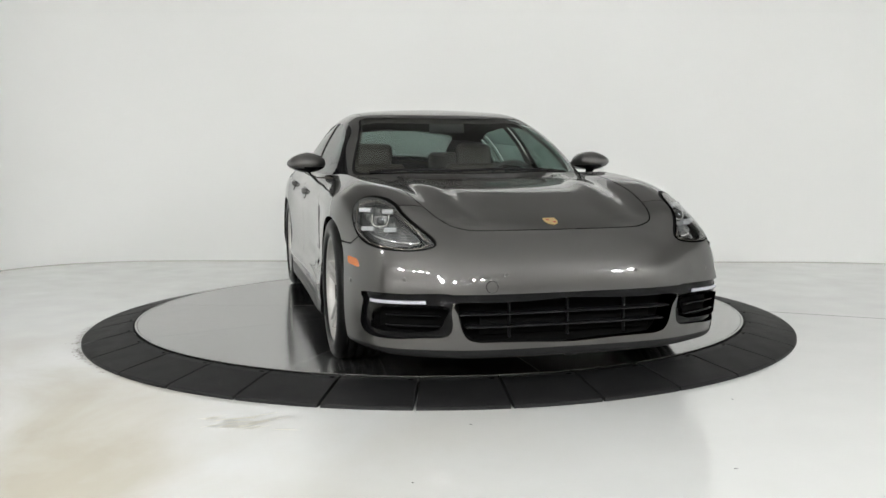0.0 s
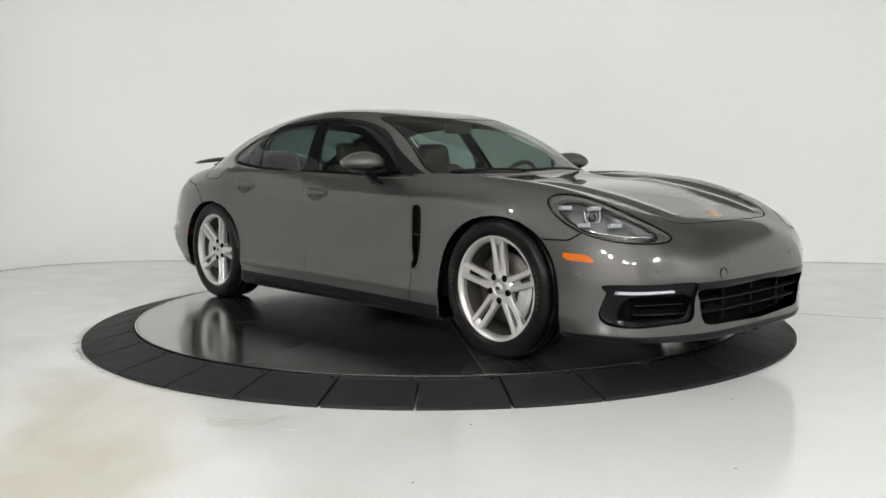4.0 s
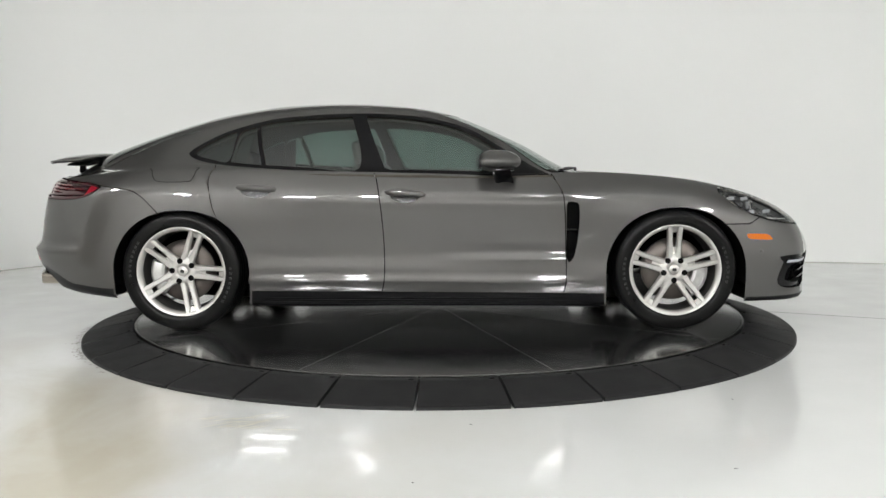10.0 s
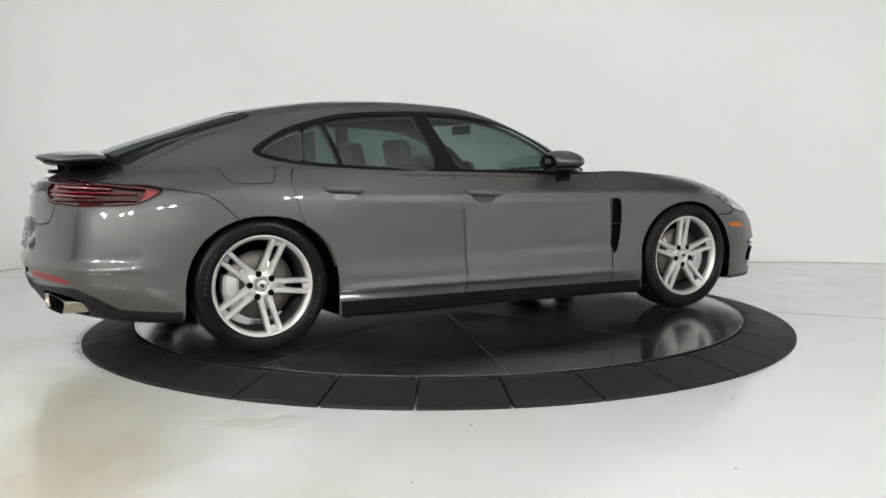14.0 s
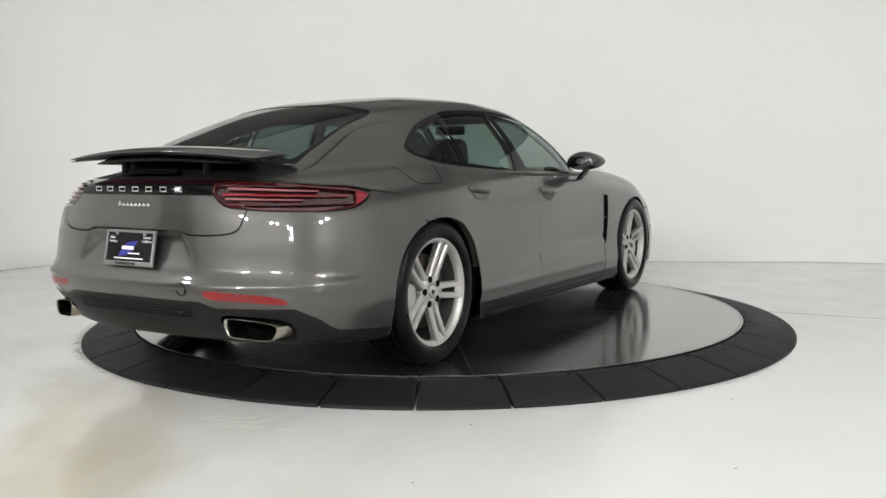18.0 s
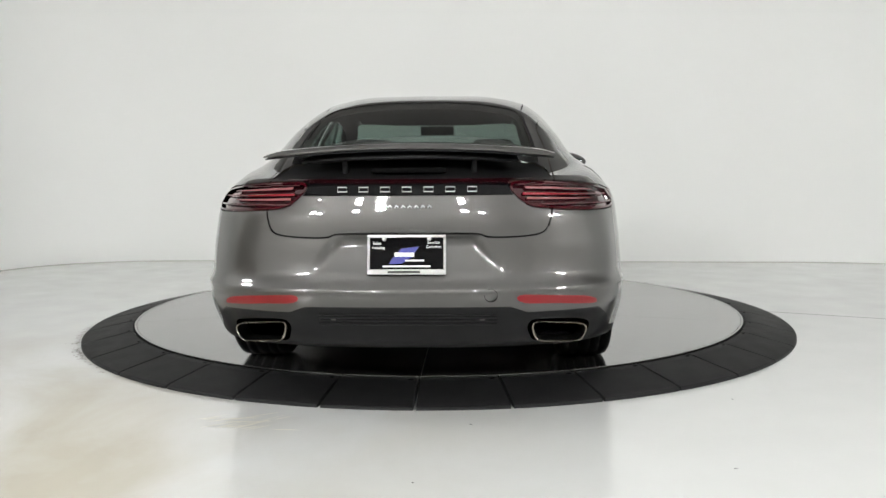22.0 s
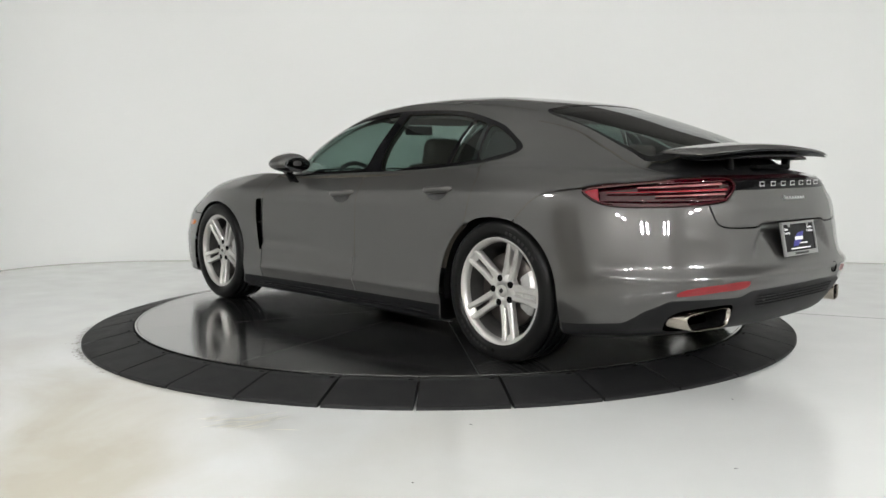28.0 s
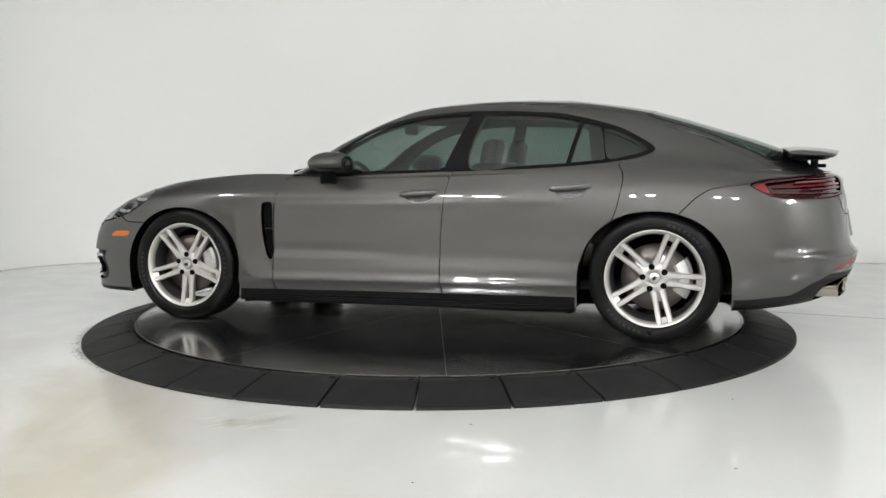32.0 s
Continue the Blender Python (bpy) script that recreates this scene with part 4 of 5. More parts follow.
def rim_meshes():
    """Lip and barrel, spoke pairs, hub; the outer face looks to +y."""
    lip = bmesh.new()
    lathe(lip, [(.2645, .098), (.2665, .108), (.2655, .116), (.2600, .118), (.2500, .112), (.2420, .104), (.2380, .094), (.2370, .075)], 84, "y")
    barrel = bmesh.new()
    lathe(barrel, [(.2370, .0751), (.2360, .05), (.2300, .02), (.2250, -.06), (.2400, -.11), (.262, -.115)], 64, "y")
    spokes = bmesh.new()
    for k in range(5):
        a = 2 * math.pi * k / 5
        rad, tan = Vector((math.cos(a), 0, math.sin(a))), Vector((-math.sin(a), 0, math.cos(a)))
        for s in (1, -1):
            rows = []
            n = 9
            for i in range(n + 1):
                t = i / n
                r = 0.052 + t * 0.194
                off = s * (0.0215 + 0.0080 * t)
                half = 0.0130 + 0.0015 * t + 0.008 * (1 - t) ** 3
                top = 0.082 + 0.028 * t ** 1.4
                deep = 0.030 + 0.01 * t
                prof = [(-half, -deep), (-half, -0.008), (-half * 0.62, 0.0), (half * 0.62, 0.0), (half, -0.008), (half, -deep)]
                rows.append([spokes.verts.new(rad * r + tan * (off + p * s) + Vector((0, top + h, 0))) for p, h in prof])
            for p, q in zip(rows, rows[1:]):
                for j in range(5):
                    spokes.faces.new((p[j], q[j], q[j + 1], p[j + 1]))
            spokes.faces.new(rows[-1])
        # sunken web between the twin bars, open towards the rim
        rows = []
        for i in range(5):
            t = i / 4
            r = 0.05 + 0.08 * t
            w = 0.024 - 0.006 * t
            rows.append([spokes.verts.new(rad * r + tan * w * q + Vector((0, 0.076 - 0.016 * t, 0))) for q in (-1, -0.3, 0.3, 1)])
        for p, q in zip(rows, rows[1:]):
            for j in range(3):
                spokes.faces.new((p[j], q[j], q[j + 1], p[j + 1]))
        rows = []
        for i in range(4):
            t = i / 3
            r = 0.215 + 0.032 * t
            rows.append([spokes.verts.new(rad * r + tan * 0.024 * q + Vector((0, 0.086 + 0.02 * t, 0))) for q in (-1, -0.3, 0.3, 1)])
        for p, q in zip(rows, rows[1:]):
            for j in range(3):
                spokes.faces.new((p[j], q[j], q[j + 1], p[j + 1]))
    bmesh.ops.recalc_face_normals(spokes, faces=spokes.faces)
    hub = bmesh.new()
    hub_r = lambda a: 0.086 + 0.006 * math.cos(5 * a)
    rows = []
    for f, h in ((1.0, 0.040), (1.0, 0.074), (0.93, 0.0815), (0.60, 0.085), (0.46, 0.086), (0.44, 0.082), (0.02, 0.082)):
        rows.append([hub.verts.new((hub_r(2 * math.pi * i / 50) * f * math.cos(2 * math.pi * i / 50), h, hub_r(2 * math.pi * i / 50) * f * math.sin(2 * math.pi * i / 50))) for i in range(50)])
    for p, q in zip(rows, rows[1:]):
        for i in range(50):
            hub.faces.new((p[i], p[(i + 1) % 50], q[(i + 1) % 50], q[i]))
    bmesh.ops.recalc_face_normals(hub, faces=hub.faces)
    for bm in (lip, barrel, spokes):
        for v in bm.verts:
            v.co.x *= 1.03
            v.co.z *= 1.03
    return lip, barrel, spokes, hub


WHEEL_MESH = {}


def wheel_parts():
    lip, barrel, spokes, hub = rim_meshes()
    WHEEL_MESH["barrel"] = mesh_from("barrel", barrel, BARREL_SHADE)
    WHEEL_MESH["tyre"] = mesh_from("tyre", tyre_mesh(), RUBBER_TYRE)
    WHEEL_MESH["rim"] = mesh_from("rim", lip, SILVER)
    WHEEL_MESH["spokes"] = mesh_from("spokes", spokes, SILVER, smooth=False)
    WHEEL_MESH["hub"] = mesh_from("hub", hub, SILVER)
    bm = bmesh.new()
    lathe(bm, [(.03, .083), (.03, .088), (.026, .0905), (.0005, .092)], 24, "y")
    WHEEL_MESH["cap"] = mesh_from("cap", bm, SILVER)
    bm = bmesh.new()
    box(bm, (-.009, .0915, -.012), (.009, .0930, .012), .003, 1)
    WHEEL_MESH["cap_badge"] = mesh_from("cap_badge", bm, DASH)
    # raised black disc, its colour standing for the shade in a bolt hole
    bm = bmesh.new()
    lathe(bm, [(.0170, .0800), (.0170, .0868), (.0160, .0872), (.0125, .0866), (.0120, .0850), (.0005, .0850)], 18, "y")
    WHEEL_MESH["bolt_hole_shade"] = mesh_from("bolt_hole_shade", bm, SEAM)
    bm = bmesh.new()
    lathe(bm, [(.07, .03), (.085, .034), (.185, .034), (.186, .03), (.186, .004), (.08, .004)], 64, "y")
    WHEEL_MESH["brake_disc"] = mesh_from("brake_disc", bm, STEEL)
    bm = bmesh.new()
    n = 10
    rows = []
    for i in range(n + 1):
        a = math.radians(-34 + 68 * i / n)
        bulge = 0.012 * math.cos(math.radians(-80 + 160 * i / n))
        rows.append([bm.verts.new((r * math.cos(a), h, r * math.sin(a))) for r, h in ((.118, .005), (.118, .055 + bulge), (.135, .064 + bulge), (.185, .064 + bulge), (.203, .05 + bulge), (.206, .005))])
    for p, q in zip(rows, rows[1:]):
        for j in range(5):
            bm.faces.new((p[j], q[j], q[j + 1], p[j + 1]))
    bm.faces.new(rows[0])
    bm.faces.new(rows[-1])
    bmesh.ops.recalc_face_normals(bm, faces=bm.faces)
    WHEEL_MESH["caliper"] = mesh_from("caliper", bm, CALIPER, smooth=False)
    # raised mark on the side wall: one plain bar, repeated round the tyre
    bm = bmesh.new()
    q = [bm.verts.new((r * math.cos(w), .1322, r * math.sin(w))) for w, r in ((-.027, .297), (.027, .297), (.027, .312), (-.027, .312))]
    f = bm.faces.new(q)
    top = bmesh.ops.extrude_face_region(bm, geom=[f])
    bmesh.ops.translate(bm, vec=(0, 0.0012, 0), verts=[g for g in top["geom"] if isinstance(g, bmesh.types.BMVert)])
    bmesh.ops.recalc_face_normals(bm, faces=bm.faces)
    WHEEL_MESH["sidewall_mark"] = mesh_from("sidewall_mark", bm, TYRE_MARK, smooth=False)


wheel_parts()


def wheel(x, s, spin, caliper_at):
    w = empty("wheel", pose(x, s * 0.815, 0.361, 0, 0, 0) @ (Matrix.Identity(4) if s > 0 else Matrix.Rotation(math.pi, 4, "Z")))
    w.parent = car
    tagged(w, "silver five twin-spoke wheel with black tyre")
    turn = Matrix.Rotation(-math.radians(spin), 4, "Y")

    def put(name, m=None):
        ob = new(name, WHEEL_MESH[name])
        ob.parent = w
        ob.matrix_basis = m if m is not None else turn
        return ob

    for n in ("tyre", "rim", "barrel", "spokes", "hub", "cap", "cap_badge"):
        put(n)
    for base in (64, 244):
        for i in range(8):
            put("sidewall_mark", turn @ Matrix.Rotation(-math.radians(base + 5.6 * i), 4, "Y"))
    for k in range(5):
        a = 2 * math.pi * (k + 0.5) / 5
        put("bolt_hole_shade", turn @ Matrix.Translation((0.064 * math.cos(a), 0, 0.064 * math.sin(a))))
    put("brake_disc", Matrix.Identity(4))
    put("caliper", Matrix.Rotation(-math.radians(caliper_at), 4, "Y"))


wheel(1.475, -1, 90, 200)
wheel(-1.475, -1, 112, -15)
wheel(1.475, 1, -90, 180)
wheel(-1.475, 1, 40, 180)


# ---- rear end ----
def rounded_tube(bm, sec, x0, x1, thick):
    """A tube along x with a rounded section of (y, z) points."""
    c = sum((Vector(p) for p in sec), Vector((0, 0))) / len(sec)
    loops = []
    for x, k in ((x0, 1.0), (x1, 1.0), (x1 - 0.004, 1 - thick * 0.4), (x1, 1 - thick), (x1 + 0.016, 1 - thick * 1.2)):
        loops.append([bm.verts.new((x, c.x + (p[0] - c.x) * k, c.y + (p[1] - c.y) * k)) for p in sec])
    n = len(sec)
    for a, b in zip(loops, loops[1:]):
        for i in range(n):
            bm.faces.new((a[i], a[(i + 1) % n], b[(i + 1) % n], b[i]))
    bmesh.ops.recalc_face_normals(bm, faces=bm.faces)


def rear_end():
    for s in (1, -1):
        sec = [tuple(p) for p in smooth_loop([(s * .505, .342), (s * .51, .30), (s * .535, .272), (s * .62, .264), (s * .70, .262), (s * .728, .29), (s * .733, .32), (s * .70, .336), (s * .60, .347), (s * .53, .352)], 4)]
        bm = bmesh.new()
        # slanted: outer end stays further forward
        rounded_tube(bm, sec, -2.28, -2.50, 0.055)
        for v in bm.verts:
            v.co.x += max(0, abs(v.co.y) - 0.50) * 0.33
        part("exhaust_tip", bm, SATIN, car, "wide brushed metal exhaust tip")
        bm = bmesh.new()
        c = sum((Vector(p) for p in sec), Vector((0, 0))) / len(sec)
        loops = [[bm.verts.new((x + max(0, abs(p[0]) - .5) * .33, c.x + (p[0] - c.x) * k, c.y + (p[1] - c.y) * k)) for p in sec] for x, k in ((-2.4838, .934), (-2.30, .90))]
        for i in range(len(sec)):
            bm.faces.new((loops[0][i], loops[1][i], loops[1][(i + 1) % len(sec)], loops[0][(i + 1) % len(sec)]))
        bm.faces.new(loops[1])
        part("exhaust_inside", bm, SEAM, car)
    # fine ribs across the valance
    for z in (.392, .378, .364, .350):
        bm = bmesh.new()
        rows = []
        for i in range(17):
            y = -.36 + .72 * i / 16
            x = skin_x(y, z, False)
            rows.append([bm.verts.new((x - dx, y, z + dz)) for dx, dz in ((0, .004), (.007, .0015), (.007, -.0015), (0, -.004))])
        for a, b in zip(rows, rows[1:]):
            for q in range(3):
                bm.faces.new((a[q], b[q], b[q + 1], a[q + 1]))
        bmesh.ops.recalc_face_normals(bm, faces=bm.faces)
        part("valance_rib", bm, BLACK_PLASTIC, car)
    # wing
    wing = empty("rear_wing")
    wing.parent = car
    tagged(wing, "raised dark grey rear wing on struts")

    def foil(bm, span, lead, trail, zc, droop, thick, sweep, n=28):
        rows = []
        for i in range(n + 1):
            t = -1 + 2 * i / n
            e = 1 - 0.75 * max(0, abs(t) - 0.9) / 0.1
            y = span * t
            x0, x1 = lead + sweep * t * t, trail + 0.09 * t * t
            z = zc - droop * t * t
            th = thick * e
            rows.append([bm.verts.new((x0 + (x1 - x0) * u, y, z + h * th + dz)) for u, h, dz in ((0, 0, 0), (.06, .45, .002), (.3, .6, .003), (.65, .45, -.001), (1, .12, -.012), (1, -.12, -.014), (.7, -.35, -.008), (.3, -.5, -.003), (.06, -.4, 0))])
        for a, b in zip(rows, rows[1:]):
            for q in range(9):
                bm.faces.new((a[q], b[q], b[(q + 1) % 9], a[(q + 1) % 9]))
        bm.faces.new(rows[0])
        bm.faces.new(rows[-1])
        bmesh.ops.recalc_face_normals(bm, faces=bm.faces)

    bm = bmesh.new()
    foil(bm, .605, -2.165, -2.49, 1.072, .034, .022, -.015)
    part("blade", bm, PAINT, wing)
    bm = bmesh.new()
    foil(bm, .598, -2.18, -2.485, 1.062, .033, .016, -.015)
    part("blade_underside", bm, BLACK_PLASTIC, wing)
    bm = bmesh.new()
    foil(bm, .455, -2.19, -2.45, 1.036, .018, .040, .0)
    part("under_blade", bm, BLACK_PLASTIC, wing)
    for y in (-.27, .27):
        bm = bmesh.new()
        box(bm, (-2.36, y - .012, .955), (-2.32, y + .012, 1.035), .005, 1)
        part("strut", bm, BLACK_PLASTIC, wing)
    bm = bmesh.new()
    box(bm, (-2.42, -.155, .958), (-2.38, .155, .980), .006, 2)
    part("latch_cover", bm, SEAM, wing)
    # lettering strip as plain silver bars, model script as one slim bar
    for i in range(7):
        y = .262 - i * .0873
        bm = bmesh.new()
        x = skin_x(y, .893, False) - 0.012
        ring_tube(bm, [(x, y + a, .893 + b) for a, b in ((.0185, .0092), (-.0185, .0092), (-.0185, -.0092), (.0185, -.0092))], .0025, 6)
        part("tail_letter_bar", bm, LETTER, car)
    for i in range(8):
        y = .094 - i * .0265
        bm = bmesh.new()
        x = skin_x(y, .823, False) - .006
        ring_tube(bm, [(x, y + .008, .819), (x, y, .829 + (.008 if i == 0 else 0)), (x, y - .008, .820)], .0030, 5, closed=False)
        part("script_bar", bm, LETTER, car)


def plate_text(plate, words, y, z, size, mat, x):
    cu = bpy.data.curves.new("words", "FONT")
    cu.body, cu.size, cu.align_x, cu.extrude = words, size, "CENTER", 0.0006
    ob = new("plate_words", cu)
    dg = bpy.context.evaluated_depsgraph_get()
    me = bpy.data.meshes.new_from_object(ob.evaluated_get(dg))
    bpy.data.objects.remove(ob)
    me.materials.clear()
    me.materials.append(mat)
    t = new("plate_words", me)
    t.parent = plate
    t.matrix_basis = pose(x, y, z, 90, 0, -90)
    return t


def plate_parts():
    plate = empty("dealer_plate", Matrix.Translation((-2.572, 0, .556)) @ Matrix.Rotation(math.radians(11), 4, "Y") @ Matrix.Translation((2.572, 0, -.556)))
    plate.parent = car
    tagged(plate, "black dealer plate in a silver frame")
    X = -2.572
    bm = bmesh.new()
    box(bm, (X, -.152, .562), (X + .006, .152, .712), .003, 1)
    part("plate_board", bm, BLACK_GLOSS, plate, smooth=False)
    bm = bmesh.new()
    for lo, hi in (((X - .006, -.157, .556), (X + .010, .157, .577)), ((X - .006, -.157, .704), (X + .010, .157, .716)), ((X - .006, -.157, .5775), (X + .010, -.147, .7035)), ((X - .006, .147, .5775), (X + .010, .157, .7035))):
        box(bm, lo, hi, .002, 1)
    part("plate_frame", bm, GREY_FRAME, plate, smooth=False)
    for y in (-.09, .09):
        bm = bmesh.new()
        lathe(bm, [(.009, -.001), (.009, .003), (.005, .004), (.0005, .004)], 16)
        part("plate_screw", bm, GREY_FRAME, plate, m=pose(X - .001, y, .699, 0, -90, 0))
    for words, y, z in (("Sales", .118, .676), ("Leasing", .112, .659), ("Service", -.108, .679), ("Collision", -.108, .662)):
        plate_text(plate, words, y, z, .017, WHITE_INK, X - .0012)
    # trade name and web line as plain bars, blue shape behind
    def bar(y0, y1, z0, z1, mat, dx):
        bm = bmesh.new()
        box(bm, (X - dx - .001, y0, z0), (X - dx, y1, z1))
        part("plate_bar", bm, mat, plate, smooth=False)
    bar(-.030, .048, .628, .644, WHITE_INK, .002)
    bar(-.070, .005, .609, .615, WHITE_INK, .002)
    bar(-.095, .095, .586, .592, WHITE_INK, .002)
    bar(-.055, .075, .561, .571, DASH, .0075)
    bm = bmesh.new()
    q = [bm.verts.new((X - .0006, y, z)) for y, z in ((.06, .618), (.02, .66), (-.05, .668), (-.02, .625), (.02, .60), (.07, .598))]
    bm.faces.new(q)
    part("plate_swoosh", bm, BLUE_INK, plate, smooth=False)


rear_end()
plate_parts()


# ---- mirrors, wipers, badge, small parts ----
def mirrors():
    for s in (1, -1):
        mir = empty("door_mirror")
        mir.parent = car
        tagged(mir, "grey door mirror on a gloss black foot")

        def shape(p):
            k = 1 - 0.22 * max(0, p.y)
            q = Vector((p.x * (1.0 if p.x > 0 else 0.85), p.y, p.z * k * (1.0 if p.z > 0 else 0.82)))
            q.x = abs(q.x) ** 0.9 if q.x > 0 else -.85 * (abs(q.x) / .85) ** 0.55
            return q

        bm = bmesh.new()
        ellipsoid(bm, (.425, s * .957, 1.004), (.138, .120, .070), 28, 16, shape)
        if s < 0:
            for v in bm.verts:
                v.co.y = -1.914 - v.co.y
            bmesh.ops.reverse_faces(bm, faces=bm.faces)
        low = [f for f in bm.faces if f.calc_center_median().z < .978]
        bmesh.ops.split(bm, geom=low)
        dup = bm.copy()
        bmesh.ops.delete(bm, geom=[f for f in bm.faces if f.calc_center_median().z < .978], context="FACES")
        bmesh.ops.delete(dup, geom=[f for f in dup.faces if f.calc_center_median().z >= .978], context="FACES")
        part("mirror_shell", bm, PAINT, mir)
        part("mirror_base_shell", dup, BLACK_GLOSS, mir)
        bm = bmesh.new()
        ellipsoid(bm, (.318, s * .952, 1.0), (.008, .094, .050), 24, 12)
        part("mirror_glass", bm, MIRROR_GLASS, mir)
        bm = bmesh.new()
        rows = []
        for i in range(7):
            t = i / 6
            y = .958 - .092 * t
            z = .962 - .098 * t
            w = .056 - .002 * t
            rows.append([bm.verts.new((.445 + .03 * t + w * math.cos(a), s * (y + .034 * math.sin(a)), z + .024 * math.sin(a))) for a in [k * math.pi / 5 for k in range(10)]])
        for a, b in zip(rows, rows[1:]):
            for k in range(10):
                bm.faces.new((a[k], a[(k + 1) % 10], b[(k + 1) % 10], b[k]))
        bmesh.ops.recalc_face_normals(bm, faces=bm.faces)
        part("mirror_foot", bm, BLACK_GLOSS, mir)


def badge_pose():
    """On the hood's middle line, lying on the panel."""
    v = min((q for q in SK.bm.verts if abs(q.co.y) < 1e-4 and q[SK.row] > 7), key=lambda q: abs(q.co.x - 2.172))
    n = SK.norm[v]
    up = Vector((-n.z, 0, n.x))
    m = Matrix((up.cross(n), up, n)).transposed().to_4x4()
    return Matrix.Translation(v.co - n * .002) @ m


def small_parts():
    # wipers
    for y0, y1, x1 in ((.45, -.18, .955), (-.10, -.62, .87)):
        bm = bmesh.new()
        pts = []
        for i in range(9):
            t = i / 8
            y = y0 + (y1 - y0) * t
            x = 1.0 - 0.30 * (abs(y) / .79) ** 2.6
            pts.append((x - .02, y, .952 + .012 * math.sin(math.pi * t)))
        ring_tube(bm, pts, .008, 6, closed=False)
        part("wiper", bm, BLACK_PLASTIC, car)
    # nose badge as a plain gold and red shield
    bm = bmesh.new()
    sec = [(-.029, .041), (.029, .041), (.032, .0), (.021, -.027), (0, -.041), (-.021, -.027), (-.032, .0)]
    f = bm.faces.new([bm.verts.new((a, b, 0)) for a, b in sec])
    r = bmesh.ops.extrude_face_region(bm, geom=[f])
    bmesh.ops.translate(bm, vec=(0, 0, .005), verts=[g for g in r["geom"] if isinstance(g, bmesh.types.BMVert)])
    bmesh.ops.recalc_face_normals(bm, faces=bm.faces)
    badge = part("nose_badge", bm, GOLD, car, "small gold shield badge", smooth=False, m=badge_pose())
    for a, b in ((-.013, .016), (.013, -.012)):
        bm = bmesh.new()
        box(bm, (a - .007, b - .006, .005), (a + .007, b + .006, .0062))
        part("badge_field", bm, BADGE_RED, badge, smooth=False)
    # round tow covers and parking sensors
    for x, y, z, yaw in ((2.4615, -.366, .472, -3), (-2.582, -.335, .472, 180)):
        x = skin_x(y, z, x > 0)
        bm = bmesh.new()
        lathe(bm, [(.0265, -.006), (.0265, .0025), (.0248, .0025), (.0248, -.006)], 32)
        part("tow_cover_joint", bm, SEAM, car, m=pose(x, y, z, 0, 90, yaw))
    for x, y, z, yaw in ((2.452, -.30, .520, 0), (2.452, .30, .520, 0), (2.30, -.72, .50, -35), (2.30, .72, .50, 35), (-2.568, -.30, .372, 180), (-2.568, .30, .372, 180), (1.985, -.908, .47, -80), (1.985, .908, .47, 80)):
        if abs(yaw) != 80:
            x = skin_x(y, z, x > 0)
        bm = bmesh.new()
        lathe(bm, [(.0105, -.01), (.0105, .0003), (.009, .0012), (.0005, .0014)], 18)
        part("parking_sensor", bm, PAINT, car, m=pose(x, y, z, 0, 90, yaw))
    # slats in the fender outlets
    for s in (1, -1):
        bm = bmesh.new()
        box(bm, (.838, s * .915 - .012, .598), (.898, s * .915 + .012, .606), .002, 1)
        part("vent_slat", bm, BLACK_PLASTIC, car)
    # filler flap outline on the right side
    pts = [(-1.385, .985), (-1.382, .965), (-1.394, .922), (-1.423, .902), (-1.592, .902), (-1.64, .930), (-1.658, .965), (-1.66, .985)]
    bm = bmesh.new()
    loop = []
    for x, z in smooth_loop(pts, 4)[:-4]:
        v = min(SK.bm.verts, key=lambda q: (q.co.x - x) ** 2 + (q.co.z - z) ** 2 if q.co.y > .4 and q[SK.row] < 10 else 9)
        n = SK.norm[v]
        y = v.co.y - (n.x * (x - v.co.x) + n.z * (z - v.co.z)) / n.y
        loop.append((x, -y, z))
    ring_tube(bm, loop, .0022, 5, closed=False)
    part("filler_flap_joint", bm, SEAM, car)


mirrors()
small_parts()


# ---- cabin ----
def seat(x, y, rear=False):
    st = empty("seat", pose(x, y, 0))
    st.parent = car
    tagged(st, "brown leather car seat with headrest")
    bm = bmesh.new()
    box(bm, (-.26, -.25, .38), (.26, .25, .56), .06, 3)
    part("cushion", bm, LEATHER, st)
    bm = bmesh.new()
    vs = box(bm, (-.075, -.245, .50), (.075, .245, 1.00 if not rear else .96), .05, 3)
    for v in bm.verts:
        v.co.x -= .26 + (v.co.z - .5) * .42
        v.co.y *= 1 - .35 * max(0, v.co.z - .72)
    part("backrest", bm, LEATHER, st)
    bm = bmesh.new()
    box(bm, (-.055, -.135, .97 if not rear else .93), (.045, .135, 1.15 if not rear else 1.10), .045, 3)
    for v in bm.verts:
        v.co.x -= .26 + .21 + (v.co.z - 1.0) * .2
    part("headrest", bm, LEATHER, st)


for y in (.38, -.38):
    seat(.05, y)
    seat(-.88, y, True)


